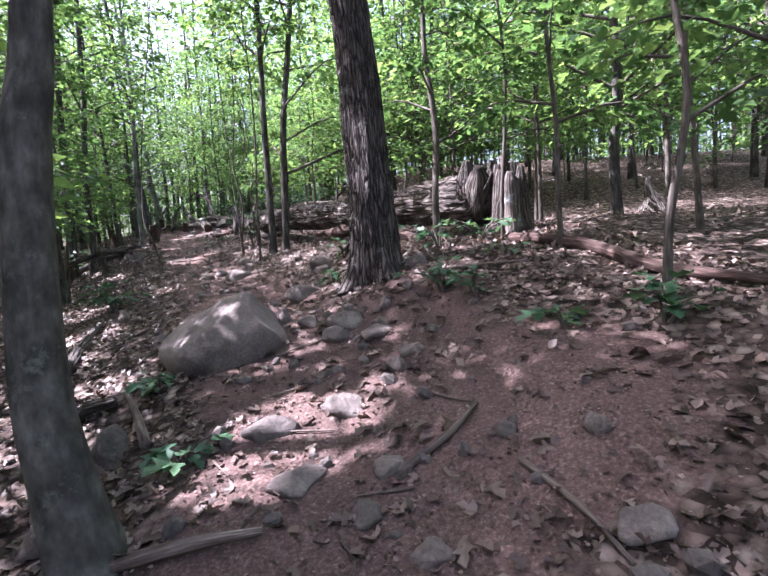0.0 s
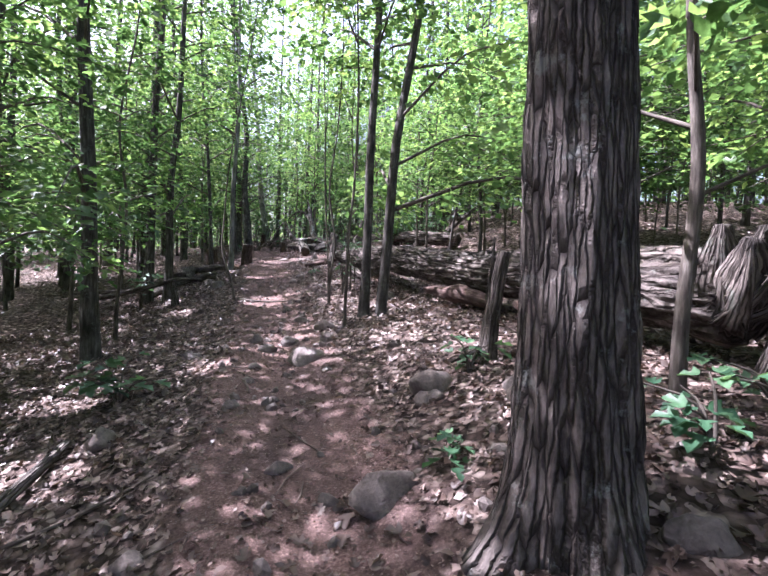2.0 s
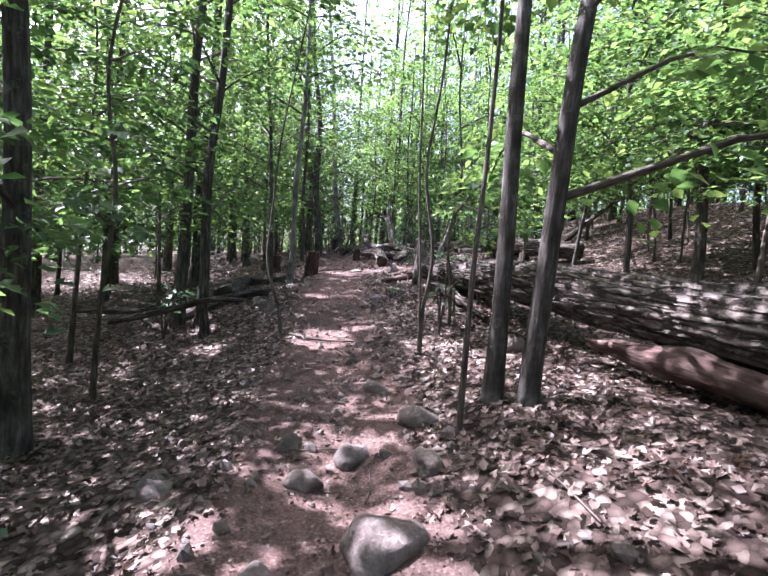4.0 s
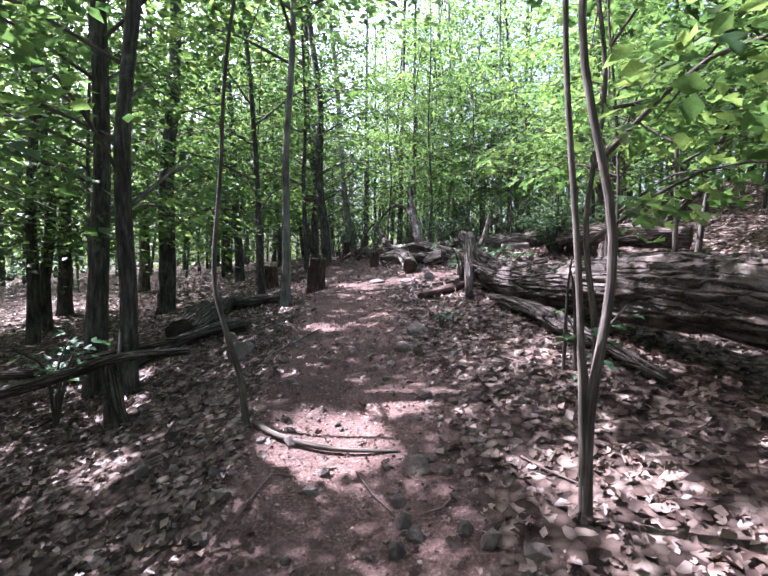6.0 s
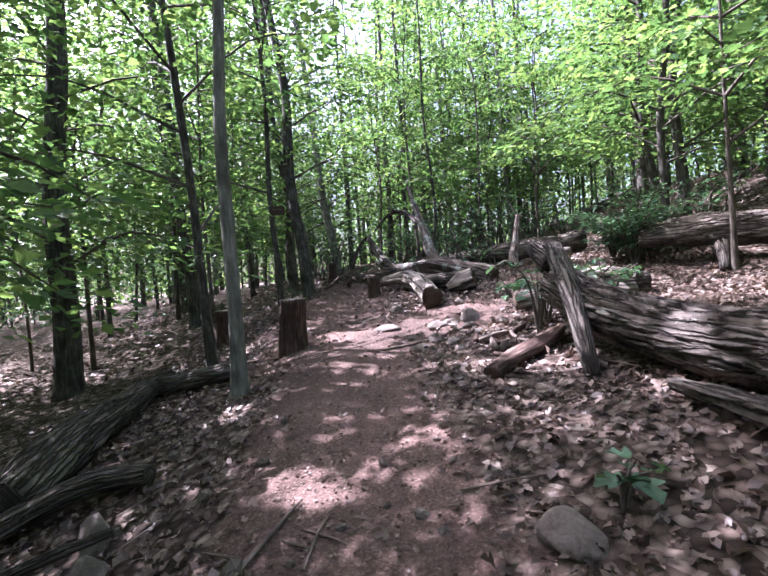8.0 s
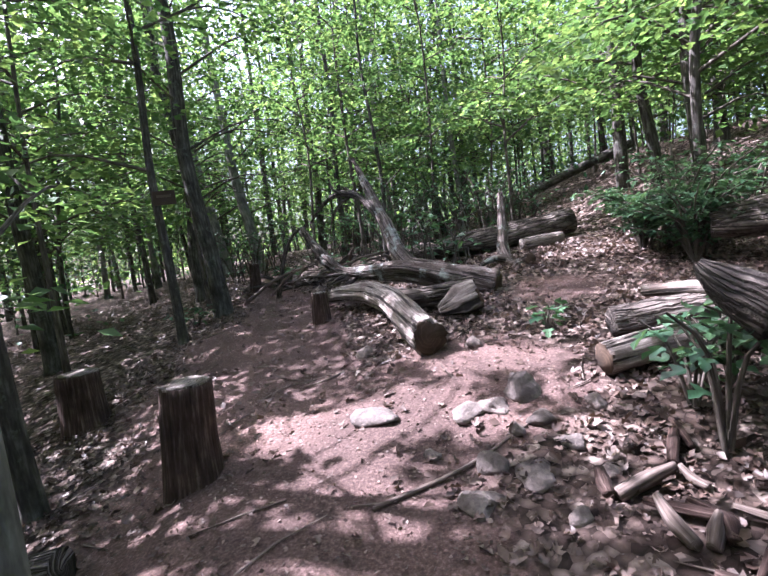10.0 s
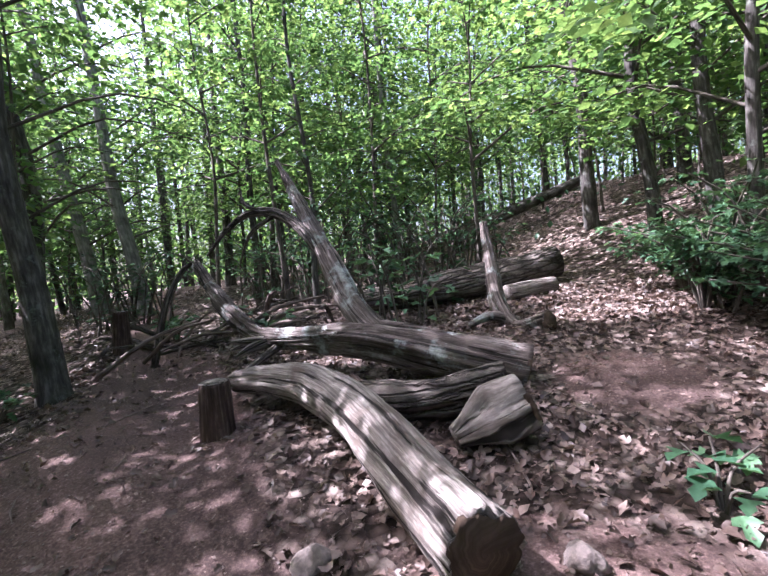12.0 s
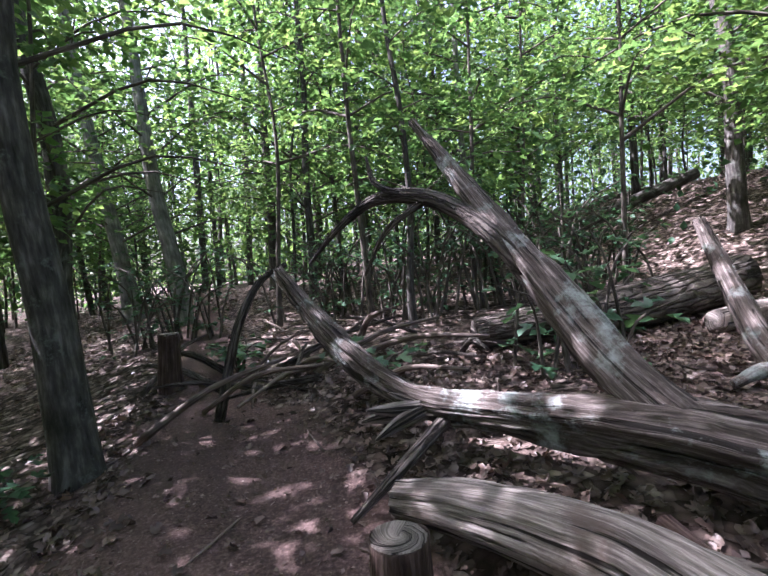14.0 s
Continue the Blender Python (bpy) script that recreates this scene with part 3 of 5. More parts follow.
TREES = (  # foot, lean of the top, thickness, kind of bark
    (0.77, 5.6, (0.05, 0.2), 0.05, 0), (1.75, 4.4, (-0.2, 0.2), 0.03, 0), (1.72, 2.75, (0.2, 0.0), 0.03, 0), (1.62, 5.9, (0.1, 0.2), 0.03, 0), (2.35, 2.7, (-0.1, 0.1), 0.035, 0),
    (3.4, 6.6, (-0.3, 0.2), 0.08, 1), (-5.12, 7.9, (-0.3, 0.1), 0.12, 1), (-8.42, 9.1, (0.6, 0.1), 0.19, 1), (-5.7, 9.0, (0.2, 0.2), 0.035, 0), (-10.4, 15.7, (0.3, 0.1), 0.19, 1),
    (-2.78, 10.4, (0, 0.1), 0.025, 0), (-2.0, 8.6, (0.1, 0.1), 0.025, 0), (-1.86, 9.05, (0.15, 0.1), 0.075, 1), (-1.62, 9.0, (0.55, 0.1), 0.08, 1),
    (0.7, 14.9, (0, 0.1), 0.1, 1), (1.55, 13.9, (-0.2, 0.2), 0.1, 1), (1.85, 13.7, (0.2, 0.2), 0.1, 1), (-7.29, 11.8, (0.25, 0.1), 0.115, 1), (-6.75, 11.7, (0.35, 0.1), 0.095, 1),
    (-11.1, 13.6, (0.2, 0.1), 0.11, 1), (-6.95, 14.7, (0.05, 0.1), 0.075, 2), (-14.1, 18.5, (0.2, 0.1), 0.17, 1), (-14.6, 22.6, (-0.5, 0.1), 0.2, 1), (-2.58, 12.8, (-0.1, 0.1), 0.02, 0),
    (-2.72, 11.5, (-0.12, 0.1), 0.023, 0), (-2.79, 10.4, (-0.3, 0.0), 0.019, 0), (-11.0, 22.7, (-0.5, 0.1), 0.16, 1), (-2.05, 25.0, (-0.2, 0.1), 0.15, 1), (-1.9, 21.8, (-0.1, 0.1), 0.12, 1),
    (-11.5, 19.4, (-0.6, 0.1), 0.14, 1), (-9.2, 19.1, (-0.25, 0.1), 0.068, 1), (-9.25, 20.3, (-0.75, 0.1), 0.15, 1), (-2.2, 22.6, (-0.4, 0.1), 0.11, 1),
    (0.3, 25.8, (-0.2, 0.1), 0.15, 1), (-10.6, 30.0, (0.1, 0.1), 0.15, 1), (-2.5, 20.4, (0, 0.1), 0.08, 1), (-7.1, 23.0, (-0.1, 0.1), 0.055, 1),
    (-13.0, 27.5, (-1.2, 0.1), 0.2, 2), (-11.2, 26.0, (-0.9, 0.2), 0.18, 2), (-9.0, 27.0, (0.1, 0.1), 0.1, 1), (-5.6, 28.0, (-0.1, 0.1), 0.1, 2), (-8.2, 31.0, (-0.3, 0.1), 0.13, 2), (-8.3, 16.0, (-0.35, -0.25), 0.07, 1),
    # added trees, mostly out of view, to shade the bank, trail and clearing
    (-7.3, 6.9, (0.0, 0.1), 0.13, 1), (-3.9, 2.7, (-0.1, 0.0), 0.12, 1), (-5.8, 2.0, (0.1, 0.0), 0.14, 1), (-3.6, 0.2, (-0.1, 0.0), 0.12, 1), (-11.6, 12.4, (0.1, 0.1), 0.12, 1), (-12.0, 14.4, (0.1, 0.0), 0.12, 1), (-4.6, 1.3, (0.1, 0.1), 0.14, 1), (-4.5, -1.3, (0.0, 0.1), 0.15, 1), (-4.9, 3.6, (-0.1, 0.0), 0.12, 1), (-6.6, -1.0, (0.1, 0.1), 0.15, 1), (-7.2, 2.4, (0.0, 0.1), 0.16, 1), (-6.9, 4.9, (0.1, 0.2), 0.13, 1), (-9.3, 5.6, (0.1, 0.0), 0.17, 1), (-9.6, 0.9, (0.2, 0.0), 0.14, 1), (-5.2, -4.2, (0.1, 0.1), 0.14, 1), (-12.6, 11.0, (0.1, 0.1), 0.15, 1), (-13.2, 15.6, (0.2, 0.0), 0.16, 1), (-3.6, -6.5, (0.1, 0.0), 0.16, 1), (4.5, -2.0, (0.0, 0.1), 0.15, 1),
)
for i, (x, y, (lx, ly), r, kind) in enumerate(TREES):
    h = 4.5 + 60 * r if r < 0.06 else 11 + 20 * min(r, 0.2)
    rr = np.random.default_rng(100 + i)
    w = 0.05 if r < 0.06 else 0.06
    pts = [(lx * k * h / 8 + rr.normal(0, w) * (k > 0.1), ly * k * h / 8 + rr.normal(0, w) * (k > 0.1), h * k) for k in (0.07, 0.18, 0.32, 0.5, 0.75, 1.0)]
    lv = (0.3, 1.0, 12, 1.2, 60, 0.105) if r < 0.06 else (0.24, 1.0, 30, 2.3, 150, 0.125)
    # fuller crowns on the added shade trees around the start
    if i >= 43 and y < 4:
        lv = (0.26, 1.0, 32, 2.5, 150, 0.14)
    what = ("slender sapling with thin brown stem and layered green leaves", "tall straight forest tree with dark bark, some added unseen to cast shade", "forest tree with pale grey bark")[kind]
    grow("sapling" if r < 0.06 else "tree", what, x, y, pts, r, r * 0.3, (THIN_BARK, BARK, PALE_BARK)[kind], 7 if r < 0.06 else 12, lv, "trees along the trail", seed=20 + i, flare=0.2 if r < 0.06 else 0.35)

# the bent sapling at the trail's edge, its root trailing over the path
grow("bent_sapling", "crooked thin sapling with a bare pale foot", -4.82, 11.0, [(-0.08, 0.02, 0.3), (-0.18, 0.0, 0.62), (-0.3, 0.03, 1.0), (-0.3, 0.1, 1.7), (-0.22, 0.1, 2.6), (-0.05, 0.3, 4.2), (0.2, 0.4, 6.0)], 0.026, 0.008, THIN_BARK, 8, (0.45, 1.0, 9, 1.0, 40, 0.11), seed=77, flare=0.3)

# young maples of the understorey: thin stems with flat layered sprays
mr = random.Random(41)
MAPLES = [(2.9, 8.2), (3.3, 9.6), (1.9, 11.2), (0.9, 13.0), (-1.7, 15.2), (-0.2, 16.4), (-2.3, 17.9), (3.4, 4.9), (4.3, 6.9), (-7.9, 10.4), (-8.9, 13.0), (-9.8, 17.9), (-5.9, 7.3), (-4.9, 5.6), (-10.2, 21.5), (-7.6, 23.4), (-6.2, 24.4), (-4.6, 23.2), (-9.0, 24.2), (-11.8, 17.2), (-10.6, 11.5)]
for i, (x, y) in enumerate(MAPLES):
    h = mr.uniform(4.6, 7.4)
    bend = [mr.gauss(0, 0.1) for _ in range(6)]
    pts = [(bend[0] * 0.4, bend[1] * 0.4, h * 0.15), (bend[0], bend[1], h * 0.4), (bend[2], bend[3], h * 0.7), (bend[4], bend[5], h)]
    grow("maple_sapling", "thin young maple with flat layered sprays of bright leaves", x, y, pts, 0.022 + 0.004 * h, 0.008, THIN_BARK, 7, (0.42, 1.0, 13, 1.6, 95, 0.105), "young maples", seed=300 + i, flare=0.2)

# the wood around: a few kinds of tree, repeated
def woods_tree(seed, height, r, branches, length, count, size, start, bark):
    rr = np.random.default_rng(seed)
    pts = [(rr.normal(0, 0.025 * height * k), rr.normal(0, 0.025 * height * k), height * k) for k in (0.15, 0.35, 0.6, 0.8, 1.0)]
    return grow("woodland_tree", "slender woodland tree with layered green foliage", 0, 0, pts, r, r * 0.25, bark, 7, (start, 1.0, branches, length, count, size), "trees of the wood", seed=seed, flare=0.2, steps=3, free=True)


KINDS = [woods_tree(200 + i, h, r, b, ln, c, s, st, bk) for i, (h, r, b, ln, c, s, st, bk) in enumerate((
    (5.0, 0.025, 14, 1.6, 110, 0.105, 0.34, THIN_BARK), (6.5, 0.035, 18, 1.9, 120, 0.11, 0.32, THIN_BARK), (8.0, 0.05, 21, 2.2, 130, 0.115, 0.3, BARK), (7.0, 0.04, 18, 2.1, 120, 0.115, 0.3, BARK),
    (12.0, 0.09, 24, 2.8, 140, 0.135, 0.24, BARK), (15.0, 0.13, 26, 3.2, 150, 0.15, 0.22, BARK), (14.0, 0.11, 24, 3.0, 145, 0.145, 0.22, PALE_BARK)))]
taken = [(x, y) for x, y, *_ in TREES] + MAPLES
rnd = random.Random(5)
placed = 0
while placed < 298:
    far, hill = placed > 205, placed > 282
    x, y = (rnd.uniform(2.6, 15), rnd.uniform(4, 32)) if hill else ((rnd.uniform(-36, 26), rnd.uniform(-10, 52)) if far else (rnd.uniform(-25, 14), rnd.uniform(-6, 38)))
    d = x - trail_x(y)
    big = rnd.random() < (0.45 if far else 0.28)
    keep = 1.6 if y > 25.5 else 3.6 if not big else 4.6
    if abs(d) < keep or (-8 < d < 8 and -9 < y < 1.5 and abs(d) < 3.0) or (-9.8 < x < -2.0 and 14 < y < 22.5) or any((x - a) ** 2 + (y - b) ** 2 < (1.0 if not big else 3.0) for a, b in taken):
        continue
    if y < 26 and x > -4.5 and -5.5 < d < 5.2:
        continue
    if off_sun([(x, y, ground_z(x, y, False) + h) for h in ((4, 6, 8, 10, 12) if big else (2, 4, 6))]).min() < (2.2 if big else 0.9):
        continue
    taken.append((x, y))
    k = KINDS[rnd.choice((4, 5, 6)) if big else rnd.choice((0, 1, 2, 2, 3))]
    s = rnd.uniform(0.85, 1.25)
    copy_thing(k, Matrix.LocRotScale((x, y, ground_z(x, y) - 0.03), Euler((rnd.gauss(0, 0.04), rnd.gauss(0, 0.04), rnd.uniform(0, 6.28))), (s, s, s)))
    placed += 1
# thin young trees up the hillside
for i in range(38):
    x, y = (rnd.uniform(-2.2, 5.0), rnd.uniform(22.5, 31)) if i < 24 else (rnd.uniform(0.2, 6.0), rnd.uniform(11.5, 21))
    s = rnd.uniform(0.7, 1.15)
    copy_thing(KINDS[rnd.choice((0, 1, 1, 2))], Matrix.LocRotScale((x, y, ground_z(x, y) - 0.03), Euler((rnd.gauss(0, 0.05), rnd.gauss(0, 0.05), rnd.uniform(0, 6.28))), (s, s, s)))
for i, k in enumerate(KINDS):
    k.location = (-30 + 9 * i, -18 - 2 * (i % 2), ground_z(-30 + 9 * i, -18 - 2 * (i % 2)))

# far woods that close the view: stems and leaf sprays past the trees above
rr = np.random.default_rng(11)
stems, at, al, fl, sz = [], [], [], [], []
for i in range(640):
    a, d = rr.uniform(0, 2 * math.pi) if i < 160 else rr.uniform(0.15, 3.3), rr.uniform(20, 64)
    x, y = -5 + d * math.cos(a), 13 + d * math.sin(a)
    h, r = rr.uniform(7, 19), rr.uniform(0.03, 0.14)
    z = ground_z(x, y, False)
    lx, ly = rr.normal(0, 0.5, 2)
    stems.append(tube([Vector((x, y, z - 0.2)), Vector((x + lx * 0.4, y + ly * 0.4, z + h * 0.5)), Vector((x + lx, y + ly, z + h))], [r, r * 0.7, r * 0.2], 5, caps=False))
    for k in range(38):
        c = Vector((x, y, z + h * rr.uniform(0.03, 1.05))) + Vector((*rr.normal(0, 1.3, 2), 0))
        m = 9
        at += [c + Vector((p[0] * 0.8, p[1] * 0.8, p[2] * 0.22)) for p in rr.normal(0, 1, (m, 3))]
        al += list(rr.normal(0, 1, (m, 3)))
        fl += list(rr.normal(0, 0.5, (m, 3)) + (0, 0, 1))
        sz += list(rr.uniform(0.2, 0.38, m))
v, f, u = join(*stems)
tagged(new("far_trunks", mesh_of("far_trunks", v, f, BARK, u)), "distant thin dark trunks of the wood", "woods", kind="stuff")
tagged(new("far_woods", leaf_mesh("far_woods", LEAF, at, al, fl, sz)), "distant green foliage of the wood", "woods", kind="stuff")


# low leafy growth between the trunks on the low side and past the clearing
at, al, fl, sz = [], [], [], []
for i in range(1900):
    x, y = (rr.uniform(-34, -9.5), rr.uniform(7, 40)) if i % 3 else ((rr.uniform(-14, 8), rr.uniform(25, 42)) if i % 2 else (rr.uniform(3.4, 16), rr.uniform(5, 34)))
    d = x - trail_x(y)
    if abs(d) < 3.8 or (x > -12.5 and y < 24.5):
        continue
    h = rr.uniform(0.15, 3.6)
    c = Vector((x, y, ground_z(x, y, False) + h))
    m = 22
    w = rr.uniform(0.35, 0.7)
    at += [c + Vector((p[0] * w, p[1] * w, p[2] * 0.12)) for p in rr.normal(0, 1, (m, 3))]
    al += list(rr.normal(0, 1, (m, 3)) * (1, 1, 0.4))
    fl += list(rr.normal(0, 0.4, (m, 3)) + (0, 0, 1))
    sz += list(rr.uniform(0.1, 0.17, m))
tagged(new("undergrowth", leaf_mesh("undergrowth", LEAF_LOW, at, al, fl, sz)), "dim low leaves of saplings between the trunks", "undergrowth", kind="stuff")

# ---- stones ----
def stone(x, y, w, d, h, seed, name="stone", label="rounded grey stone half sunk in the soil", turn=0.0, sink=0.46, group="stones by the trail", jag=0.25, res=3, facets=0.88):
    bm = bmesh.new()
    bmesh.ops.create_icosphere(bm, subdivisions=res, radius=0.5)
    for v in bm.verts:
        c = v.co * 2
        k = 1 + jag * noise.noise(c * 0.9 + Vector((seed * 5.3, 0, 0))) + 0.1 * noise.noise(c * 3 + Vector((0, seed * 3.1, 0)))
        for cut in range(9):
            n_ = Vector((math.sin(seed * 3.7 + cut * 2.4), math.cos(seed * 5.1 + cut * 4.1), math.sin(seed * 1.3 + cut * 1.7) * 0.9)).normalized()
            over = v.co.dot(n_) - 0.34
            if over > 0:
                v.co -= n_ * over * facets
        v.co = Vector((v.co.x * w, v.co.y * d, v.co.z * h)) * k
    me = bpy.data.meshes.new(name)
    bm.to_mesh(me)
    bm.free()
    me.materials.append(ROCK)
    me.polygons.foreach_set("use_smooth", [True] * len(me.polygons))
    ob = new(name, me)
    ob.matrix_basis = pose(x, y, ground_z(x, y) + h * (0.5 - sink), 0, 0, turn)
    return tagged(ob, label, "rock", group)


def boulder():
    """A granite block with a peak, one long sloping side and flat broken faces."""
    bm = bmesh.new()
    bmesh.ops.create_icosphere(bm, subdivisions=5, radius=0.53)
    faces = (((-0.5, -0.22, 0.84), 0.17), ((0.72, -0.1, 0.68), 0.33), ((0.05, 0.75, 0.66), 0.28), ((-0.85, -0.5, 0.16), 0.46), ((0.15, -0.97, 0.2), 0.42), ((0.97, 0.1, 0.2), 0.44), ((-0.1, -0.78, 0.62), 0.33))
    for v in bm.verts:
        for n_, d in faces:
            n_ = Vector(n_).normalized()
            over = v.co.dot(n_) - d - 0.03 * noise.noise(v.co * 3)
            if over > 0:
                v.co -= n_ * over * 0.93
        v.co *= 1 + 0.07 * noise.noise(v.co * 2.2) + 0.015 * noise.noise(v.co * 9)
    me = bpy.data.meshes.new("boulder")
    bm.to_mesh(me)
    bm.free()
    me.materials.append(ROCK)
    me.polygons.foreach_set("use_smooth", [True] * len(me.polygons))
    ob = new("boulder", me)
    ob.matrix_basis = pose(-1.2, 3.85, ground_z(-1.2, 3.85) + 0.1, 0, 0, 12)
    return tagged(ob, "large grey granite boulder with a peak, on the trail's edge", "rock")


boulder()
STONES = (
    (-1.93, 4.35, 0.19, 0.13), (-1.8, 4.5, 0.15, 0.1), (-2.97, 5.65, 0.24, 0.2), (-0.55, 4.0, 0.2, 0.12), (-0.22, 3.78, 0.3, 0.16), (0.09, 3.82, 0.12, 0.1), (0.29, 4.0, 0.14, 0.1), (0.42, 4.4, 0.18, 0.15),
    (-0.8, 4.2, 0.14, 0.2), (0.02, 3.5, 0.24, 0.1), (0.12, 2.95, 0.16, 0.12), (-0.2, 2.65, 0.28, 0.12), (-0.38, 2.05, 0.26, 0.08), (0.03, 2.02, 0.17, 0.08), (0.86, 1.82, 0.11, 0.09), (0.16, 1.5, 0.13, 0.09), (0.8, 1.36, 0.17, 0.12),
    (-1.5, 2.6, 0.22, 0.3), (0.05, 3.6, 0.13, 0.1), (-0.29, 3.6, 0.22, 0.12), (-1.45, 5.3, 0.16, 0.11), (-2.25, 6.2, 0.15, 0.08), (-2.53, 7.18, 0.14, 0.08), (-2.73, 7.9, 0.22, 0.13), (-2.12, 7.5, 0.34, 0.2), (-2.1, 8.2, 0.26, 0.17),
    (-3.62, 7.74, 0.2, 0.1), (-0.64, 6.1, 0.2, 0.14), (0.0, 6.0, 0.36, 0.2), (-1.86, 10.67, 0.3, 0.2), (-2.9, 9.45, 0.24, 0.14), (-3.55, 10.7, 0.14, 0.12), (-6.04, 12.5, 0.3, 0.24), (-6.3, 12.7, 0.22, 0.2), (-4.26, 12.5, 0.2, 0.12),
    (-4.72, 12.37, 0.06, 0.08), (-5.2, 16.55, 0.26, 0.19), (-5.4, 16.4, 0.18, 0.09), (-6.15, 16.45, 0.32, 0.1), (-6.45, 17.67, 0.14, 0.13), (-4.85, 16.35, 0.17, 0.1), (-5.5, 17.42, 0.15, 0.12), (-5.15, 16.2, 0.16, 0.1), (-0.75, 5.0, 0.3, 0.2),
    (-5.55, 16.37, 0.21, 0.11), (-5.45, 15.87, 0.19, 0.14), (-5.51, 15.6, 0.22, 0.09), (-5.25, 15.75, 0.21, 0.07), (-5.3, 16.12, 0.12, 0.08), (-5.05, 15.95, 0.13, 0.08), (-5.12, 15.45, 0.1, 0.07), (-4.95, 15.7, 0.11, 0.06), (-5.75, 16.0, 0.1, 0.05), (-5.0, 14.9, 0.12, 0.08),
    (-2.34, 8.78, 0.3, 0.2), (-3.04, 8.29, 0.2, 0.14), (-2.6, 8.3, 0.28, 0.16), (-3.53, 7.62, 0.2, 0.11), (-0.63, 6.2, 0.34, 0.24), (0.1, 5.85, 0.44, 0.28), (-6.55, 12.95, 0.26, 0.22), (-4.3, 13.0, 0.24, 0.16), (0.55, 1.05, 0.16, 0.1), (-0.05, 1.75, 0.17, 0.08), (0.55, 2.0, 0.1, 0.08), (-0.6, 2.5, 0.3, 0.1), (0.25, 3.1, 0.16, 0.1), (-1.45, 2.05, 0.26, 0.26),
)
for i, (x, y, w, h) in enumerate(STONES):
    stone(x, y, w * 1.15, w * (0.75 + 0.4 * ((i * 7) % 5) / 5), h * 1.2, i + 3.3, turn=i * 47 % 180, res=3, jag=0.4)
pr = random.Random(3)
pebbles = []
for i in range(240):
    y = pr.uniform(0.9, 14)
    x = trail_x(y) + pr.gauss(0, 0.7)
    s = pr.uniform(0.02, 0.06)
    pebbles.append((x, y, s))
base_bm = bmesh.new()
bmesh.ops.create_icosphere(base_bm, subdivisions=1, radius=1)
bv, bf = [v.co.copy() for v in base_bm.verts], [tuple(v.index for v in f.verts) for f in base_bm.faces]
base_bm.free()
sets = []
for x, y, s in pebbles:
    z = ground_z(x, y)
    q = pose(x, y, z + s * 0.15, pr.uniform(0, 360), pr.uniform(0, 360), 0)
    sets.append(([q @ Vector((v.x * s * 1.2, v.y * s * pr.uniform(0.6, 1), v.z * s * 0.7)) for v in bv], bf, [(0, 0)] * len(bv)))
v, f, u = join(*sets)
tagged(new("pebbles", mesh_of("pebbles", v, f, ROCK, u, smooth=False)), "small stones strewn over the trodden trail", "pebbles", kind="stuff")


# ---- dead wood ----
def log(name, label, pts, radii, mat, sides=14, rough=0.15, furrow=0.08, seed=1.0, group="", ends=None, category="log", steps=6, plates=None):
    """A fallen stem through world points, with sawn or broken ends."""
    o = Vector(pts[0])
    t = thing(name, label, category, *o, group=group)
    line = [p - o for p in spline(pts, steps)]
    rad = [float(np.interp(i / (len(line) - 1), np.linspace(0, 1, len(radii)), radii)) for i in range(len(line))]
    v, f, u = tube(line, rad, sides, rough, furrow, seed, caps=True, plates=plates)
    part("stem", mesh_of("stem", v, f, mat, u), t)
    for k in ends or ():
        i = 0 if k == 0 else len(line) - 1
        d = (line[i] - line[1 if k == 0 else -2]).normalized()
        disc = [line[i] - d * 0.02, line[i] + d * 0.006]
        v, f, u = tube(disc, [rad[i] * 0.93] * 2, sides, rough, furrow, seed)
        part("cut_end", mesh_of("cut_end", v, f, CUT, u), t, "dark sawn end")
    return t


def limb(t, pts, radii, mat, sides=9, rough=0.2, furrow=0.1, seed=2.0, name="limb", label="", plates=None):
    o = t.location
    line = [p - o for p in spline(pts, 6)]
    rad = [float(np.interp(i / (len(line) - 1), np.linspace(0, 1, len(radii)), radii)) for i in range(len(line))]
    v, f, u = tube(line, rad, sides, rough, furrow, seed, plates=plates)
    part(name, mesh_of(name, v, f, mat, u), t, label)


def gz_(x, y, up):
    return (x, y, ground_z(x, y) + up)


# the great fallen trunk along the trail, and the stub of its root end
great = log("fallen_tree", "huge fallen trunk with ridged rotting bark", [(-4.3, 15.55, 2.5), (-3.9, 14.93, 2.27), (-3.32, 14.1, 2.16), (-2.4, 12.65, 2.18), (-1.82, 11.8, 2.16), (-0.37, 9.6, 2.03), (0.64, 8.05, 2.02), (1.58, 6.64, 1.96)], (0.16, 0.19, 0.2, 0.26, 0.27, 0.27, 0.32, 0.37), DEAD_DARK, 96, 0.1, 0.06, 5.0, steps=26, plates=(0.045, 7.0, 1.0))
limb(great, [gz_(-4.3, 15.6, 0.62), gz_(-4.42, 15.75, 0.74), gz_(-4.48, 15.85, 0.82)], (0.12, 0.08, 0.03), DEAD_DARK, 12, 0.5, 0.4, 3.1, "splintered_end", "dark splintered end")
limb(great, [gz_(-4.3, 15.5, 0.75), gz_(-4.2, 15.1, 0.45), gz_(-4.1, 14.55, 0.0)], (0.07, 0.085, 0.05), DEAD_DARK, 9, 0.4, 0.4, 4.1, "slab", "bark slab leaning on the trunk")
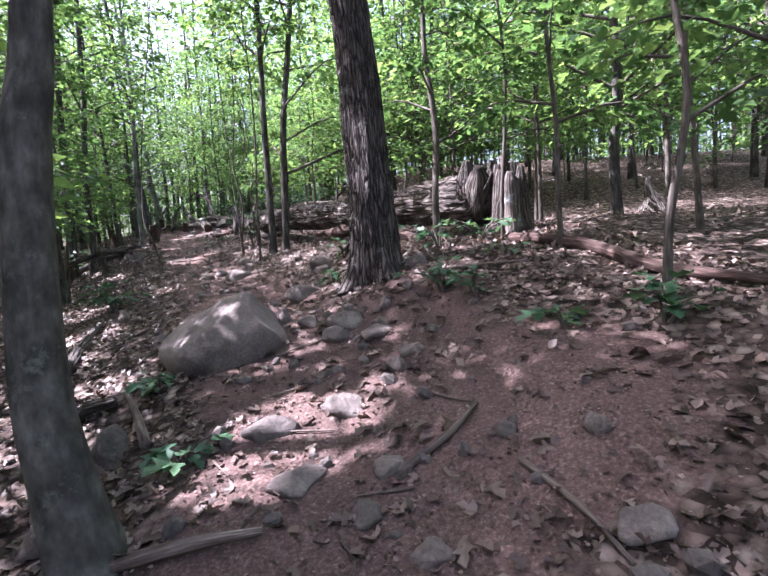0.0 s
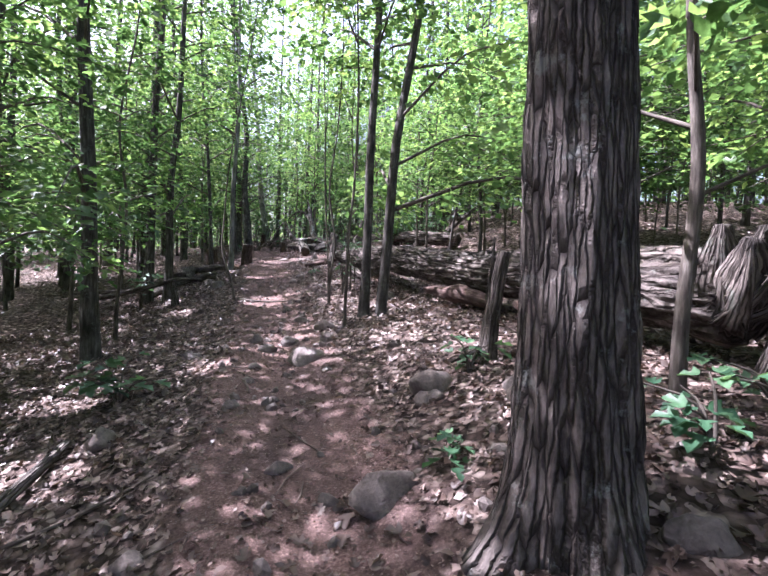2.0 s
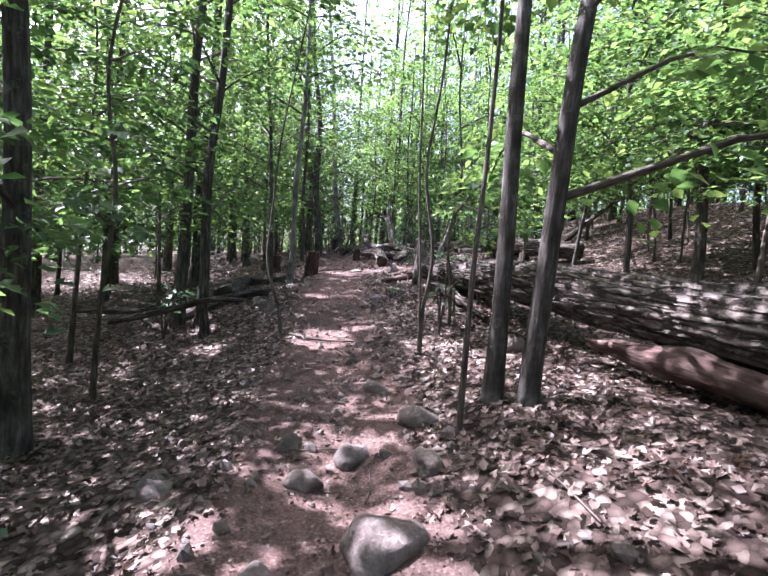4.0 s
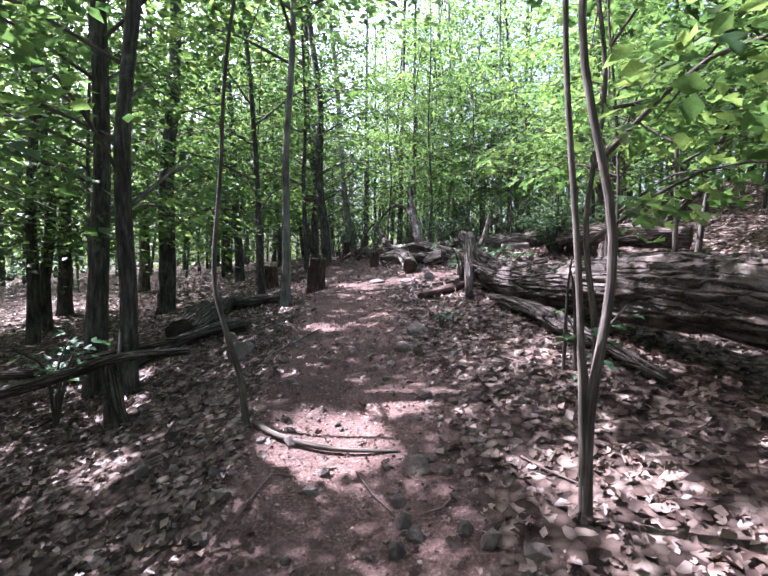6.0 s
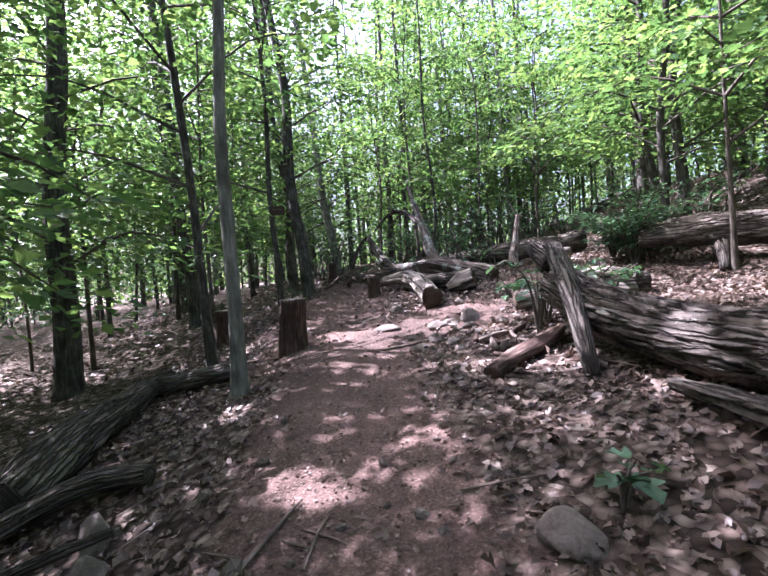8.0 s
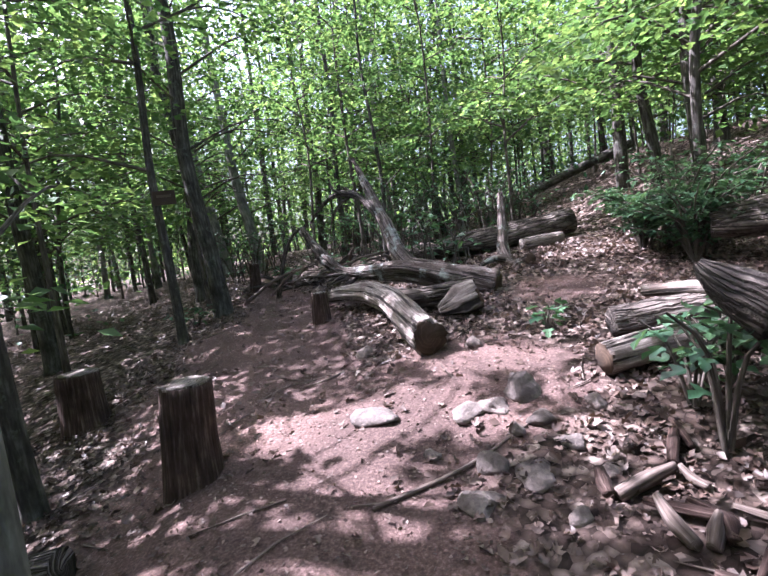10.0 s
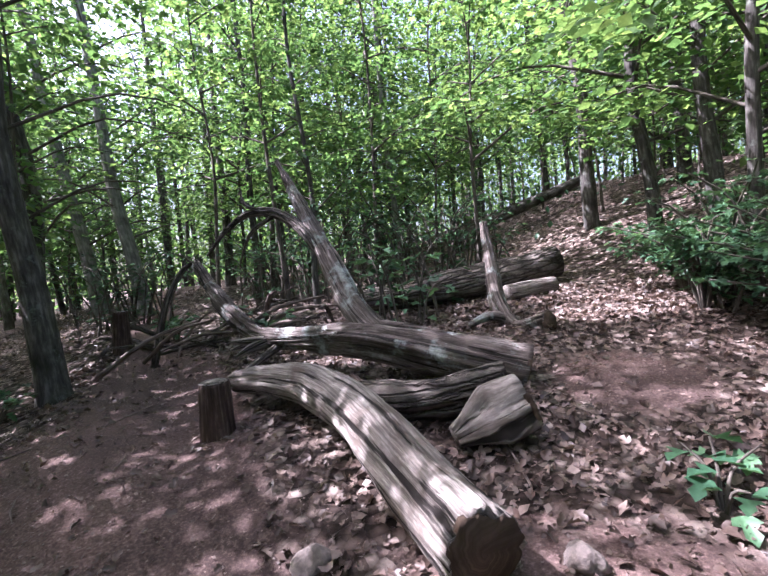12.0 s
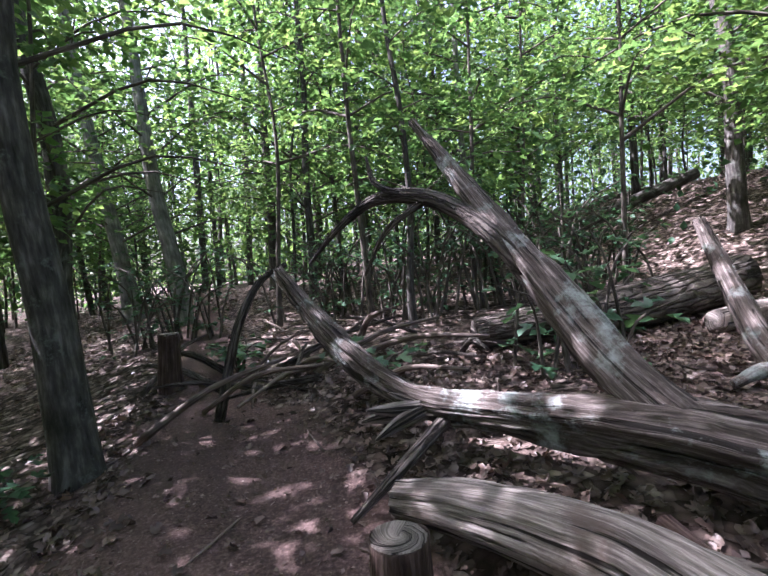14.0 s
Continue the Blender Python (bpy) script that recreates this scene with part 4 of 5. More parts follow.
for k in range(9):
    a = k * 0.75 + 0.3
    dx, dy, up, r = 0.34 * math.cos(a), 0.3 * math.sin(a), 0.75 + 0.4 * ((k * 5) % 7) / 7, 0.09 + 0.03 * (k % 3)
    limb(great, [gz_(1.5 + dx * 0.3, 6.68 + dy * 0.3, 0.4), gz_(1.56 + dx * 0.6, 6.58 + dy * 0.7, up * 0.7), gz_(1.6 + dx * 0.8, 6.54 + dy * 0.9, up * 0.95)], (0.2, r * 1.1, 0.045), DEAD_DARK, 14, 0.9, 0.6, 6.0 + k, "root_stub", "torn root stub", (0.03, 3.0, 2.5))
stump = thing("snag_stump", "broken hollow grey stump beside the fallen tree", "stump", 1.82, 6.25)
for k, (a, up, w) in enumerate(((0.2, 0.62, 0.075), (1.1, 0.95, 0.09), (2.0, 1.02, 0.08), (2.9, 0.9, 0.1), (3.7, 0.82, 0.11), (4.5, 0.78, 0.12), (5.6, 0.86, 0.1))):
    c, d = math.cos(a), math.sin(a)
    v, f, u = tube(spline([(c * 0.24, d * 0.24, -0.12), (c * 0.17, d * 0.17, up * 0.35), (c * 0.15, d * 0.14, up * 0.75), (c * 0.15, d * 0.14, up)], 6), lambda t: w * 0.85 * (1.25 - 0.45 * t - 1.4 * max(0.0, t - 0.75)), 16, 0.3, 0.25, 9.0 + k * 3, plates=(0.015, 4.0, 1.2))
    part("slab", mesh_of("slab", v, f, (LICHEN, DEAD_DARK)[k % 3 < 2], u), stump, "upright shell of grey rotting wood")
v, f, u = tube(spline([(0.02, 0, -0.1), (0.0, 0, 0.2), (0.0, 0.02, 0.42)], 4), lambda t: 0.14 - 0.04 * t, 14, 0.3, 0.3, 31.0)
part("rotten_core", mesh_of("rotten_core", v, f, RED_ROT, u), stump, "dark crumbled core")
far_stump = thing("snag_stump", "dark rotten stump among the leaves", "stump", 6.2, 10.6)
v, f, u = tube(spline([(0, 0, -0.1), (0.02, 0, 0.2), (-0.03, 0.02, 0.4), (-0.08, 0.02, 0.72)], 4), lambda k: 0.24 - 0.2 * k, 14, 0.5, 0.4, 23.0, flare=0.9)
part("trunk", mesh_of("trunk", v, f, DEAD_DARK, u), far_stump)
stub = thing("snag_stump", "dark broken stub among the leaves", "stump", -6.1, 11.05)
v, f, u = tube(spline([(0, 0, -0.1), (-0.04, 0, 0.25), (-0.1, 0.02, 0.5)], 4), lambda k: 0.08 - 0.03 * k, 10, 0.4, 0.4, 19.0, flare=0.5)
part("trunk", mesh_of("trunk", v, f, DEAD_DARK, u), stub)
log("branch", "dead branch resting on a broken stub", [gz_(-7.4, 10.6, 0.5), gz_(-6.6, 10.9, 0.5), gz_(-6.1, 11.1, 0.5), gz_(-5.9, 11.6, 0.35)], (0.05, 0.05, 0.045, 0.03), DEAD_DARK, 8, seed=71.0, category="branch")
log("log", "red rotten log crumbling in the leaves", [gz_(-4.75, 14.6, 0.03), gz_(-4.6, 14.95, 0.05), gz_(-4.4, 15.25, 0.05), gz_(-4.3, 15.55, 0.04)], (0.06, 0.07, 0.075, 0.06), RED_ROT, 12, 0.4, 0.4, 72.0)
log("log", "rotten log lying below the fallen trunk", [gz_(-3.75, 14.1, 0.08), gz_(-3.36, 13.5, 0.1), gz_(-2.9, 12.7, 0.1), gz_(-2.3, 11.7, 0.08)], (0.04, 0.07, 0.075, 0.03), DEAD_DARK, 20, 0.4, 0.25, 6.0, steps=10, plates=(0.02, 3.0, 1.5))
log("log", "slab of red rotten wood fallen from the trunk's underside", [gz_(-1.15, 10.25, 0.2), gz_(-0.6, 9.4, 0.2), gz_(-0.1, 8.6, 0.16)], (0.05, 0.12, 0.07), RED_ROT, 20, 0.35, 0.25, 7.0, steps=10, plates=(0.02, 3.0, 1.5))
log("log", "dark rotten limb sloping down among the leaves", [gz_(0.1, 8.15, 0.2), gz_(0.38, 7.4, 0.12), gz_(0.55, 6.7, 0.07), gz_(0.7, 6.1, 0.04)], (0.06, 0.08, 0.07, 0.03), RED_ROT, 16, 0.25, 0.2, 7.5, steps=10, plates=(0.015, 3.0, 1.5))
log("branch", "long reddish dead branch lying on the bank", [gz_(1.45, 4.95, 0.04), gz_(1.85, 4.25, 0.05), gz_(2.0, 3.3, 0.05), gz_(2.3, 2.7, 0.05)], (0.05, 0.055, 0.05, 0.03), RED_ROT, 10, seed=8.0, category="branch")
snag = thing("dead_snag", "short dead grey snag by the trail", "stump", -0.25, 6.7)
v, f, u = tube(spline([(0, 0, -0.1), (0.03, 0, 0.3), (0.06, 0.02, 0.62), (0.1, 0.03, 0.9)], 4), lambda k: 0.075 - 0.03 * k, 12, 0.3, 0.3, 2.2, flare=0.5)
part("trunk", mesh_of("trunk", v, f, DEAD_DARK, u), snag)

for a, b_, c in (((0.05, 0.02, 0.45), (0.12, 0.0, 0.7), 0.03), ((0.0, 0.03, 0.5), (0.02, 0.06, 1.02), 0.03), ((-0.05, -0.02, 0.1), (-0.28, -0.1, -0.02), 0.035)):
    v, f, u = tube(spline([Vector(a), (Vector(a) + Vector(b_)) / 2, Vector(b_)], 3), lambda k: c * (1 - 0.8 * k), 7, 0.3, 0.3, 3.0)
    part("splinter", mesh_of("splinter", v, f, DEAD_DARK, u), snag)

# the pile of felled logs in the clearing
log("felled_log", "pale weathered felled log with a sawn end", [gz_(-5.84, 17.36, 0.14), (-6.03, 17.88, 2.38), (-6.28, 18.4, 2.5), (-6.6, 18.87, 2.58), (-7.0, 19.2, 2.58), (-7.25, 19.38, 2.55)], (0.15, 0.155, 0.15, 0.128, 0.1, 0.075), DEAD, 64, 0.24, 0.12, 1.0, "felled logs", (0,), steps=18, plates=(0.012, 5.5, 1.2))
pile = log("felled_log", "grey forked log with upright broken limbs and lichen", [(-5.2, 18.93, 2.52), (-5.73, 19.12, 2.66), (-6.23, 19.3, 2.78), (-6.67, 19.64, 2.78), (-7.18, 19.99, 2.8), (-7.62, 20.45, 3.05), (-8.16, 21.2, 3.52)], (0.15, 0.15, 0.14, 0.085, 0.072, 0.072, 0.045), LICHEN, 64, 0.35, 0.16, 11.0, "felled logs", (0,), steps=18, plates=(0.026, 5.0, 1.7))
limb(pile, [(-6.1, 19.25, 2.75), (-6.35, 19.5, 3.05), (-6.55, 19.85, 3.45), (-6.75, 20.2, 3.85), (-7.05, 20.7, 4.45)], (0.12, 0.105, 0.085, 0.06, 0.025), LICHEN, 28, 0.3, 0.2, 12.0, plates=(0.02, 2.5, 1.3))
limb(pile, [(-6.55, 19.85, 3.42), (-6.75, 20.05, 3.68), (-7.0, 20.2, 3.86), (-7.3, 20.35, 3.9), (-7.55, 20.4, 3.75), (-7.75, 20.45, 3.55)], (0.07, 0.065, 0.05, 0.035, 0.025, 0.01), DEAD_DARK, 8, seed=13.0, label="dark curved branch")
for k, (dx, dy, dz) in enumerate(((-0.3, -0.1, 0.03), (-0.34, 0.0, -0.06), (-0.26, -0.16, -0.1), (-0.2, 0.1, 0.06))):
    limb(pile, [(-7.1, 19.9, 2.76), (-7.1 + dx * 0.6, 19.9 + dy * 0.6, 2.76 + dz * 0.5), (-7.1 + dx, 19.9 + dy, 2.76 + dz)], (0.05, 0.035, 0.008), DEAD, 8, 0.4, 0.4, 40.0 + k, "splinter", "pale torn splinter")
limb(pile, [(-6.95, 19.9, 2.75), (-7.2, 19.65, 2.6), (-7.45, 19.4, 2.45)], (0.04, 0.035, 0.015), DEAD_DARK, 8, 0.3, 0.3, 46.0, label="dark broken stub")
limb(pile, [(-7.1, 20.25, 3.88), (-7.3, 20.3, 3.98), (-7.35, 20.35, 4.15)], (0.025, 0.02, 0.008), DEAD_DARK, 6, seed=14.0, label="dark twig")
limb(pile, [(-7.0, 20.2, 3.86), (-7.25, 20.2, 3.7), (-7.4, 20.3, 3.45)], (0.025, 0.02, 0.008), DEAD_DARK, 6, seed=15.0, label="dark twig")
log("felled_log", "short weathered log chunk with a sawn end", [gz_(-5.8, 18.2, 0.07), gz_(-5.6, 18.25, 0.12), gz_(-5.42, 18.28, 0.16)], (0.05, 0.12, 0.115), DEAD, 36, 0.7, 0.25, 16.0, "felled logs", (-1,), steps=12, plates=(0.014, 4.5, 1.4))
arm = log("felled_log", "pale bent log with an upright stub", [gz_(-4.72, 19.88, 0.08), (-4.92, 20.2, 2.62), (-5.02, 20.45, 2.85), (-4.97, 20.8, 3.2), (-4.93, 21.2, 3.68)], (0.085, 0.09, 0.08, 0.07, 0.04), LICHEN, 32, 0.25, 0.18, 17.0, "felled logs", (0,), steps=10, plates=(0.02, 2.5, 1.2))
limb(arm, [(-4.95, 20.3, 2.7), (-5.15, 20.28, 2.75), (-5.34, 20.27, 2.68)], (0.06, 0.05, 0.03), LICHEN, 9, seed=18.0)
log("felled_log", "small pale log in the leaves", [gz_(-4.65, 21.5, 0.1), gz_(-4.0, 21.8, 0.1)], (0.1, 0.1), DEAD, 12, 0.15, 0.1, 19.0, "felled logs", (-1,))
log("felled_log", "dark mossy log behind the pile", [gz_(-6.6, 21.6, 0.15), gz_(-5.2, 21.9, 0.2), gz_(-3.7, 22.6, 0.25)], (0.12, 0.2, 0.22), DEAD_DARK, 14, 0.25, 0.2, 20.0, "felled logs")
log("felled_log", "dark log beneath the pale ones", [gz_(-6.45, 18.9, 0.1), gz_(-6.0, 18.55, 0.13), gz_(-5.45, 18.6, 0.12)], (0.08, 0.12, 0.11), DEAD_DARK, 28, 0.3, 0.2, 21.0, "felled logs", steps=10, plates=(0.03, 3.0, 1.4))
old = log("log", "thick dark mossy log on the slope above the great trunk", [gz_(-3.15, 18.75, 0.42), gz_(-2.6, 18.55, 0.4), gz_(-1.9, 18.3, 0.36), gz_(-1.0, 18.0, 0.3)], (0.14, 0.2, 0.22, 0.2), DEAD_DARK, 32, 0.25, 0.15, 33.0, steps=10, plates=(0.035, 4.0, 1.6))
limb(old, [gz_(-1.5, 18.15, 0.45), gz_(-0.9, 18.4, 0.9), gz_(-0.2, 18.8, 1.25), gz_(0.6, 19.4, 1.35)], (0.07, 0.06, 0.045, 0.02), DEAD_DARK, 9, seed=34.0)
limb(old, [gz_(-2.3, 18.4, 0.1), gz_(-2.35, 18.15, 0.25), gz_(-2.4, 17.9, 0.02)], (0.1, 0.08, 0.06), DEAD_DARK, 9, seed=35.0)
log("felled_log", "narrow pale pole leaning between the logs", [(-5.98, 18.2, 2.33), (-6.12, 18.5, 2.4), (-6.26, 18.85, 2.48), (-6.36, 19.1, 2.55)], (0.05, 0.055, 0.05, 0.04), RED_ROT, 18, 0.2, 0.2, 28.0, "felled logs", steps=8, plates=(0.012, 2.5, 1.2))
log("felled_log", "pale split log lying at the clearing's edge", [gz_(-4.72, 16.6, 0.12), gz_(-4.3, 16.72, 0.13), gz_(-3.5, 16.95, 0.1)], (0.1, 0.1, 0.08), DEAD, 24, 0.12, 0.12, 22.0, "felled logs", (0,), steps=10, plates=(0.012, 3.0, 0.8))
log("felled_log", "dark bark-covered log at the clearing's edge", [gz_(-4.5, 17.25, 0.12), gz_(-4.05, 17.3, 0.14), gz_(-3.3, 17.45, 0.12)], (0.11, 0.13, 0.12), DEAD_DARK, 24, 0.15, 0.12, 25.0, "felled logs", steps=10, plates=(0.03, 3.5, 1.5))
log("felled_log", "pale barkless pole lying over the logs", [gz_(-4.1, 17.75, 0.2), gz_(-3.8, 17.25, 0.3), gz_(-3.5, 16.6, 0.28)], (0.05, 0.055, 0.05), DEAD, 12, 0.2, 0.12, 26.0, "felled logs")
hp = random.Random(77)
for i in range(15):
    x, y = -4.72 + hp.gauss(0, 0.17), 15.35 + hp.gauss(0, 0.28)
    a, ln, w = hp.uniform(0.2, 2.8), hp.uniform(0.1, 0.3), hp.uniform(0.015, 0.035)
    dx, dy = math.cos(a) * ln, math.sin(a) * ln
    log("wood_chunk", "splintered chunk of reddish rotten wood", [gz_(x, y, 0.03), gz_(x + dx * 0.5, y + dy * 0.5, 0.035 + hp.uniform(0, 0.02)), gz_(x + dx, y + dy, 0.03 + hp.uniform(0, 0.04))], (w * 0.8, w, w * 0.6), (RED_ROT, STICK, RED_ROT)[i % 3], 9, 0.5, 0.4, 300.0 + i, "rotten chunks", category="wood", steps=4)
log("fallen_tree", "thin fallen tree lying up the hillside", [gz_(-4.4, 27.0, 0.4), gz_(-3.0, 27.4, 0.5), gz_(-1.0, 27.8, 0.5)], (0.1, 0.12, 0.12), BARK, 10, seed=23.0)
br = random.Random(21)
for i in range(26):
    x, y = -8.3 + br.gauss(0, 0.75), 21.7 + br.gauss(0, 0.5)
    a, ln, r = br.uniform(0, 6.28), br.uniform(0.5, 1.4), br.uniform(0.012, 0.04)
    up = br.uniform(0.05, 0.5)
    log("branch", "dead branch in a tangled brush pile", [gz_(x, y, 0.02), gz_(x + math.cos(a) * ln * 0.5, y + math.sin(a) * ln * 0.5, up * 0.7 + 0.03), gz_(x + math.cos(a) * ln, y + math.sin(a) * ln, up)], (r, r * 0.8, r * 0.4), (STICK, DEAD_DARK)[i % 2], 6, seed=60.0 + i, group="brush pile", category="branch", steps=3)
log("branch", "dark bent branch rising from the brush pile", [gz_(-8.6, 20.9, 0.0), (-8.45, 21.0, 3.1), (-8.3, 21.15, 3.45), (-8.1, 21.25, 3.58)], (0.04, 0.035, 0.03, 0.02), DEAD_DARK, 7, seed=59.0, category="branch")
log("branch", "long dark dead branch lying in the leaves", [gz_(-3.22, 5.62, 0.05), gz_(-2.72, 4.25, 0.05), gz_(-2.30, 3.42, 0.05)], (0.03, 0.045, 0.04), DEAD_DARK, 9, 0.3, 0.3, 91.0, category="branch")
log("branch", "dark crooked branch below the leaning tree", [gz_(-1.98, 3.00, 0.05), gz_(-1.89, 3.11, 0.05), gz_(-1.75, 3.16, 0.05)], (0.04, 0.045, 0.03), DEAD_DARK, 9, 0.3, 0.3, 92.0, category="branch")
# old logs on the low side of the trail
log("log", "thick fallen mossy log beside the trail", [gz_(-7.3, 12.95, 0.14), gz_(-7.6, 13.6, 0.15), gz_(-8.1, 14.6, 0.14), gz_(-8.6, 15.6, 0.1)], (0.2, 0.18, 0.12, 0.07), DEAD_DARK, 28, 0.25, 0.15, 24.0, steps=10, plates=(0.03, 3.5, 1.8))
log("log", "short log lying by the trail", [gz_(-8.3, 15.15, 0.1), gz_(-7.45, 15.35, 0.1)], (0.11, 0.1), DEAD_DARK, 12, seed=25.0)
log("branch", "crooked fallen branch in the leaves", [gz_(-7.5, 12.0, 0.08), gz_(-7.2, 12.9, 0.1), gz_(-6.95, 13.25, 0.12), gz_(-6.6, 13.35, 0.08)], (0.08, 0.075, 0.08, 0.06), DEAD_DARK, 9, seed=26.0, category="branch")
log("branch", "dead branch propped among the trunks", [gz_(-8.8, 11.2, 0.45), gz_(-7.6, 11.4, 0.42), gz_(-6.9, 11.75, 0.4), gz_(-6.0, 12.6, 0.3)], (0.05, 0.05, 0.045, 0.02), DEAD_DARK, 8, seed=27.0, category="branch")
log("root", "thin root trailing across the trail", [gz_(-4.75, 10.98, 0.02), gz_(-4.45, 10.84, 0.03), gz_(-4.1, 10.8, 0.03), gz_(-3.7, 10.85, 0.0)], (0.02, 0.018, 0.015, 0.008), THIN_BARK, 6, seed=28.0, category="root")
STICKS = (((0.1, 1.95), (0.48, 2.25), 0.018), ((0.55, 1.8), (0.7, 1.25), 0.014), ((-1.0, 1.7), (-0.45, 1.72), 0.03), ((-1.3, 2.6), (-1.75, 3.3), 0.03), ((-5.6, 12.3), (-5.5, 13.2), 0.014), ((-6.0, 15.6), (-5.2, 16.2), 0.012), ((-2.4, 6.7), (-2.25, 6.5), 0.012), ((-6.6, 17.4), (-6.9, 17.2), 0.012), ((-2.6, 4.6), (-2.2, 5.2), 0.012), ((0.5, 4.1), (1.3, 3.9), 0.015))
for i, (a, b, r) in enumerate(STICKS):
    m = ((a[0] + b[0]) / 2 + 0.03, (a[1] + b[1]) / 2 - 0.02)
    log("stick", "dry broken stick on the ground", [gz_(*a, r), gz_(*m, r * 1.4), gz_(*b, r)], (r, r * 0.9, r * 0.5), STICK, 6, seed=30.0 + i, group="sticks", category="stick", steps=3)
sr = random.Random(8)
sets = []
for i in range(260):
    y = sr.uniform(0.5, 21)
    x = trail_x(y) + sr.uniform(-4.5, 4.0)
    a, ln = sr.uniform(0, 6.28), sr.uniform(0.1, 0.5)
    q = [Vector(gz_(x + math.cos(a) * ln * k, y + math.sin(a) * ln * k, 0.012)) for k in (-0.5, 0, 0.5)]
    q[1].x += sr.uniform(-0.03, 0.03)
    sets.append(tube(q, [0.006, 0.006, 0.003], 5, caps=False))
v, f, u = join(*sets)
tagged(new("twigs", mesh_of("twigs", v, f, STICK, u)), "dry twigs strewn over the forest floor", "twigs", kind="stuff")


# ---- posts ----
def post(x, y, r, h, seed, tilt=0.0, label="short sawn log post standing upright in the soil"):
    t = thing("log_post", label, "post", x, y, group="log posts")
    line = spline([(0, 0, -0.08), (tilt * 0.3, 0, h * 0.4), (tilt, 0, h)], 8)
    v, f, u = tube(line, lambda k: r * (1.08 - 0.12 * k), 40, 0.12, 0.06, seed, flare=0.18, plates=(0.006, 5.0, 2.0))
    part("post", mesh_of("post", v, f, RED_ROT, u), t)
    v, f, u = tube([Vector((tilt, 0, h - 0.01)), Vector((tilt, 0, h + 0.006))], [r * 0.9] * 2, 16, 0.12, 0.1, seed)
    part("top", mesh_of("top", v, f, DEAD, u), t, "weathered sawn top")


post(-7.17, 16.02, 0.15, 0.6, 1.5, 0.03)
post(-9.0, 17.2, 0.18, 0.5, 2.5)
post(-7.24, 18.92, 0.1, 0.34, 3.5, 0.0, "small dark stump post beside the felled log")
post(-9.3, 21.6, 0.09, 0.5, 4.5, 0.02, "slim dark stump among the brush")

# the board on the tree
t = thing("trail_sign", "small dark wooden board nailed to a tree", "sign", -9.06, 18.96, ground_z(-9.06, 18.96) + 1.85)
bm = bmesh.new()
bmesh.ops.create_cube(bm, size=1, matrix=Matrix.Diagonal((0.26, 0.02, 0.17, 1)))
bmesh.ops.bevel(bm, geom=bm.edges[:], offset=0.004, segments=2)
me = bpy.data.meshes.new("board")
bm.to_mesh(me)
bm.free()
me.materials.append(SIGN)
part("board", me, t, at=pose(0, 0, 0, 0, 0, 25))
bm = bmesh.new()
bmesh.ops.create_cube(bm, size=1, matrix=Matrix.Diagonal((0.17, 0.004, 0.03, 1)))
me = bpy.data.meshes.new("lettering")
bm.to_mesh(me)
bm.free()
me.materials.append(PAINT)
part("lettering", me, t, "faded painted bar", at=pose(0, 0, 0.02, 0, 0, 25) @ pose(0, -0.013, 0))


# ---- undergrowth ----
def plant(x, y, stems, reach, count, size, seed, name="seedling", label="low green maple seedling", height=0.35, mat=LEAF_LOW, lobes=True):
    r = np.random.default_rng(seed)
    t = thing(name, label, "plant", x, y, group="undergrowth")
    tubes, packs = [], [[], [], [], []]
    for i in range(stems):
        a = r.uniform(0, 6.28)
        d = Vector((math.cos(a), math.sin(a), 0))
        h = height * r.uniform(0.6, 1.15)
        o = Vector((r.normal(0, 0.4), r.normal(0, 0.4), 0)) * reach if height >= 0.8 else Vector((0, 0, 0))
        line = spline([o + Vector((0, 0, -0.06)), o + d * reach * 0.25 + Vector((0, 0, h * 0.7)), o + d * reach * r.uniform(0.5, 1) + Vector((0, 0, h))], 3)
        tubes.append(tube(line, lambda k: 0.008 * (1.1 - 0.7 * k) * (1 + height), 5, caps=False))
        for j in range(count):
            k = r.uniform(0.35 if height < 0.8 else 0.12, 1.0)
            p = line[min(len(line) - 1, int(k * len(line)))]
            b = r.uniform(0, 6.28)
            out = Vector((math.cos(b), math.sin(b), r.normal(-0.1, 0.2)))
            packs[0].append(p + out * size * r.uniform(0.1, 0.5) * (1 + 1.5 * height))
            packs[1].append(out)
            packs[2].append((r.normal(0, 0.25), r.normal(0, 0.25), 1))
            packs[3].append(size * r.uniform(0.6, 1.2))
    for v, f, u in tubes:
        part("stem", mesh_of("stem", v, f, THIN_BARK, u), t)
    part("foliage", leaf_mesh("leaves", mat, *packs, lobes=lobes), t)


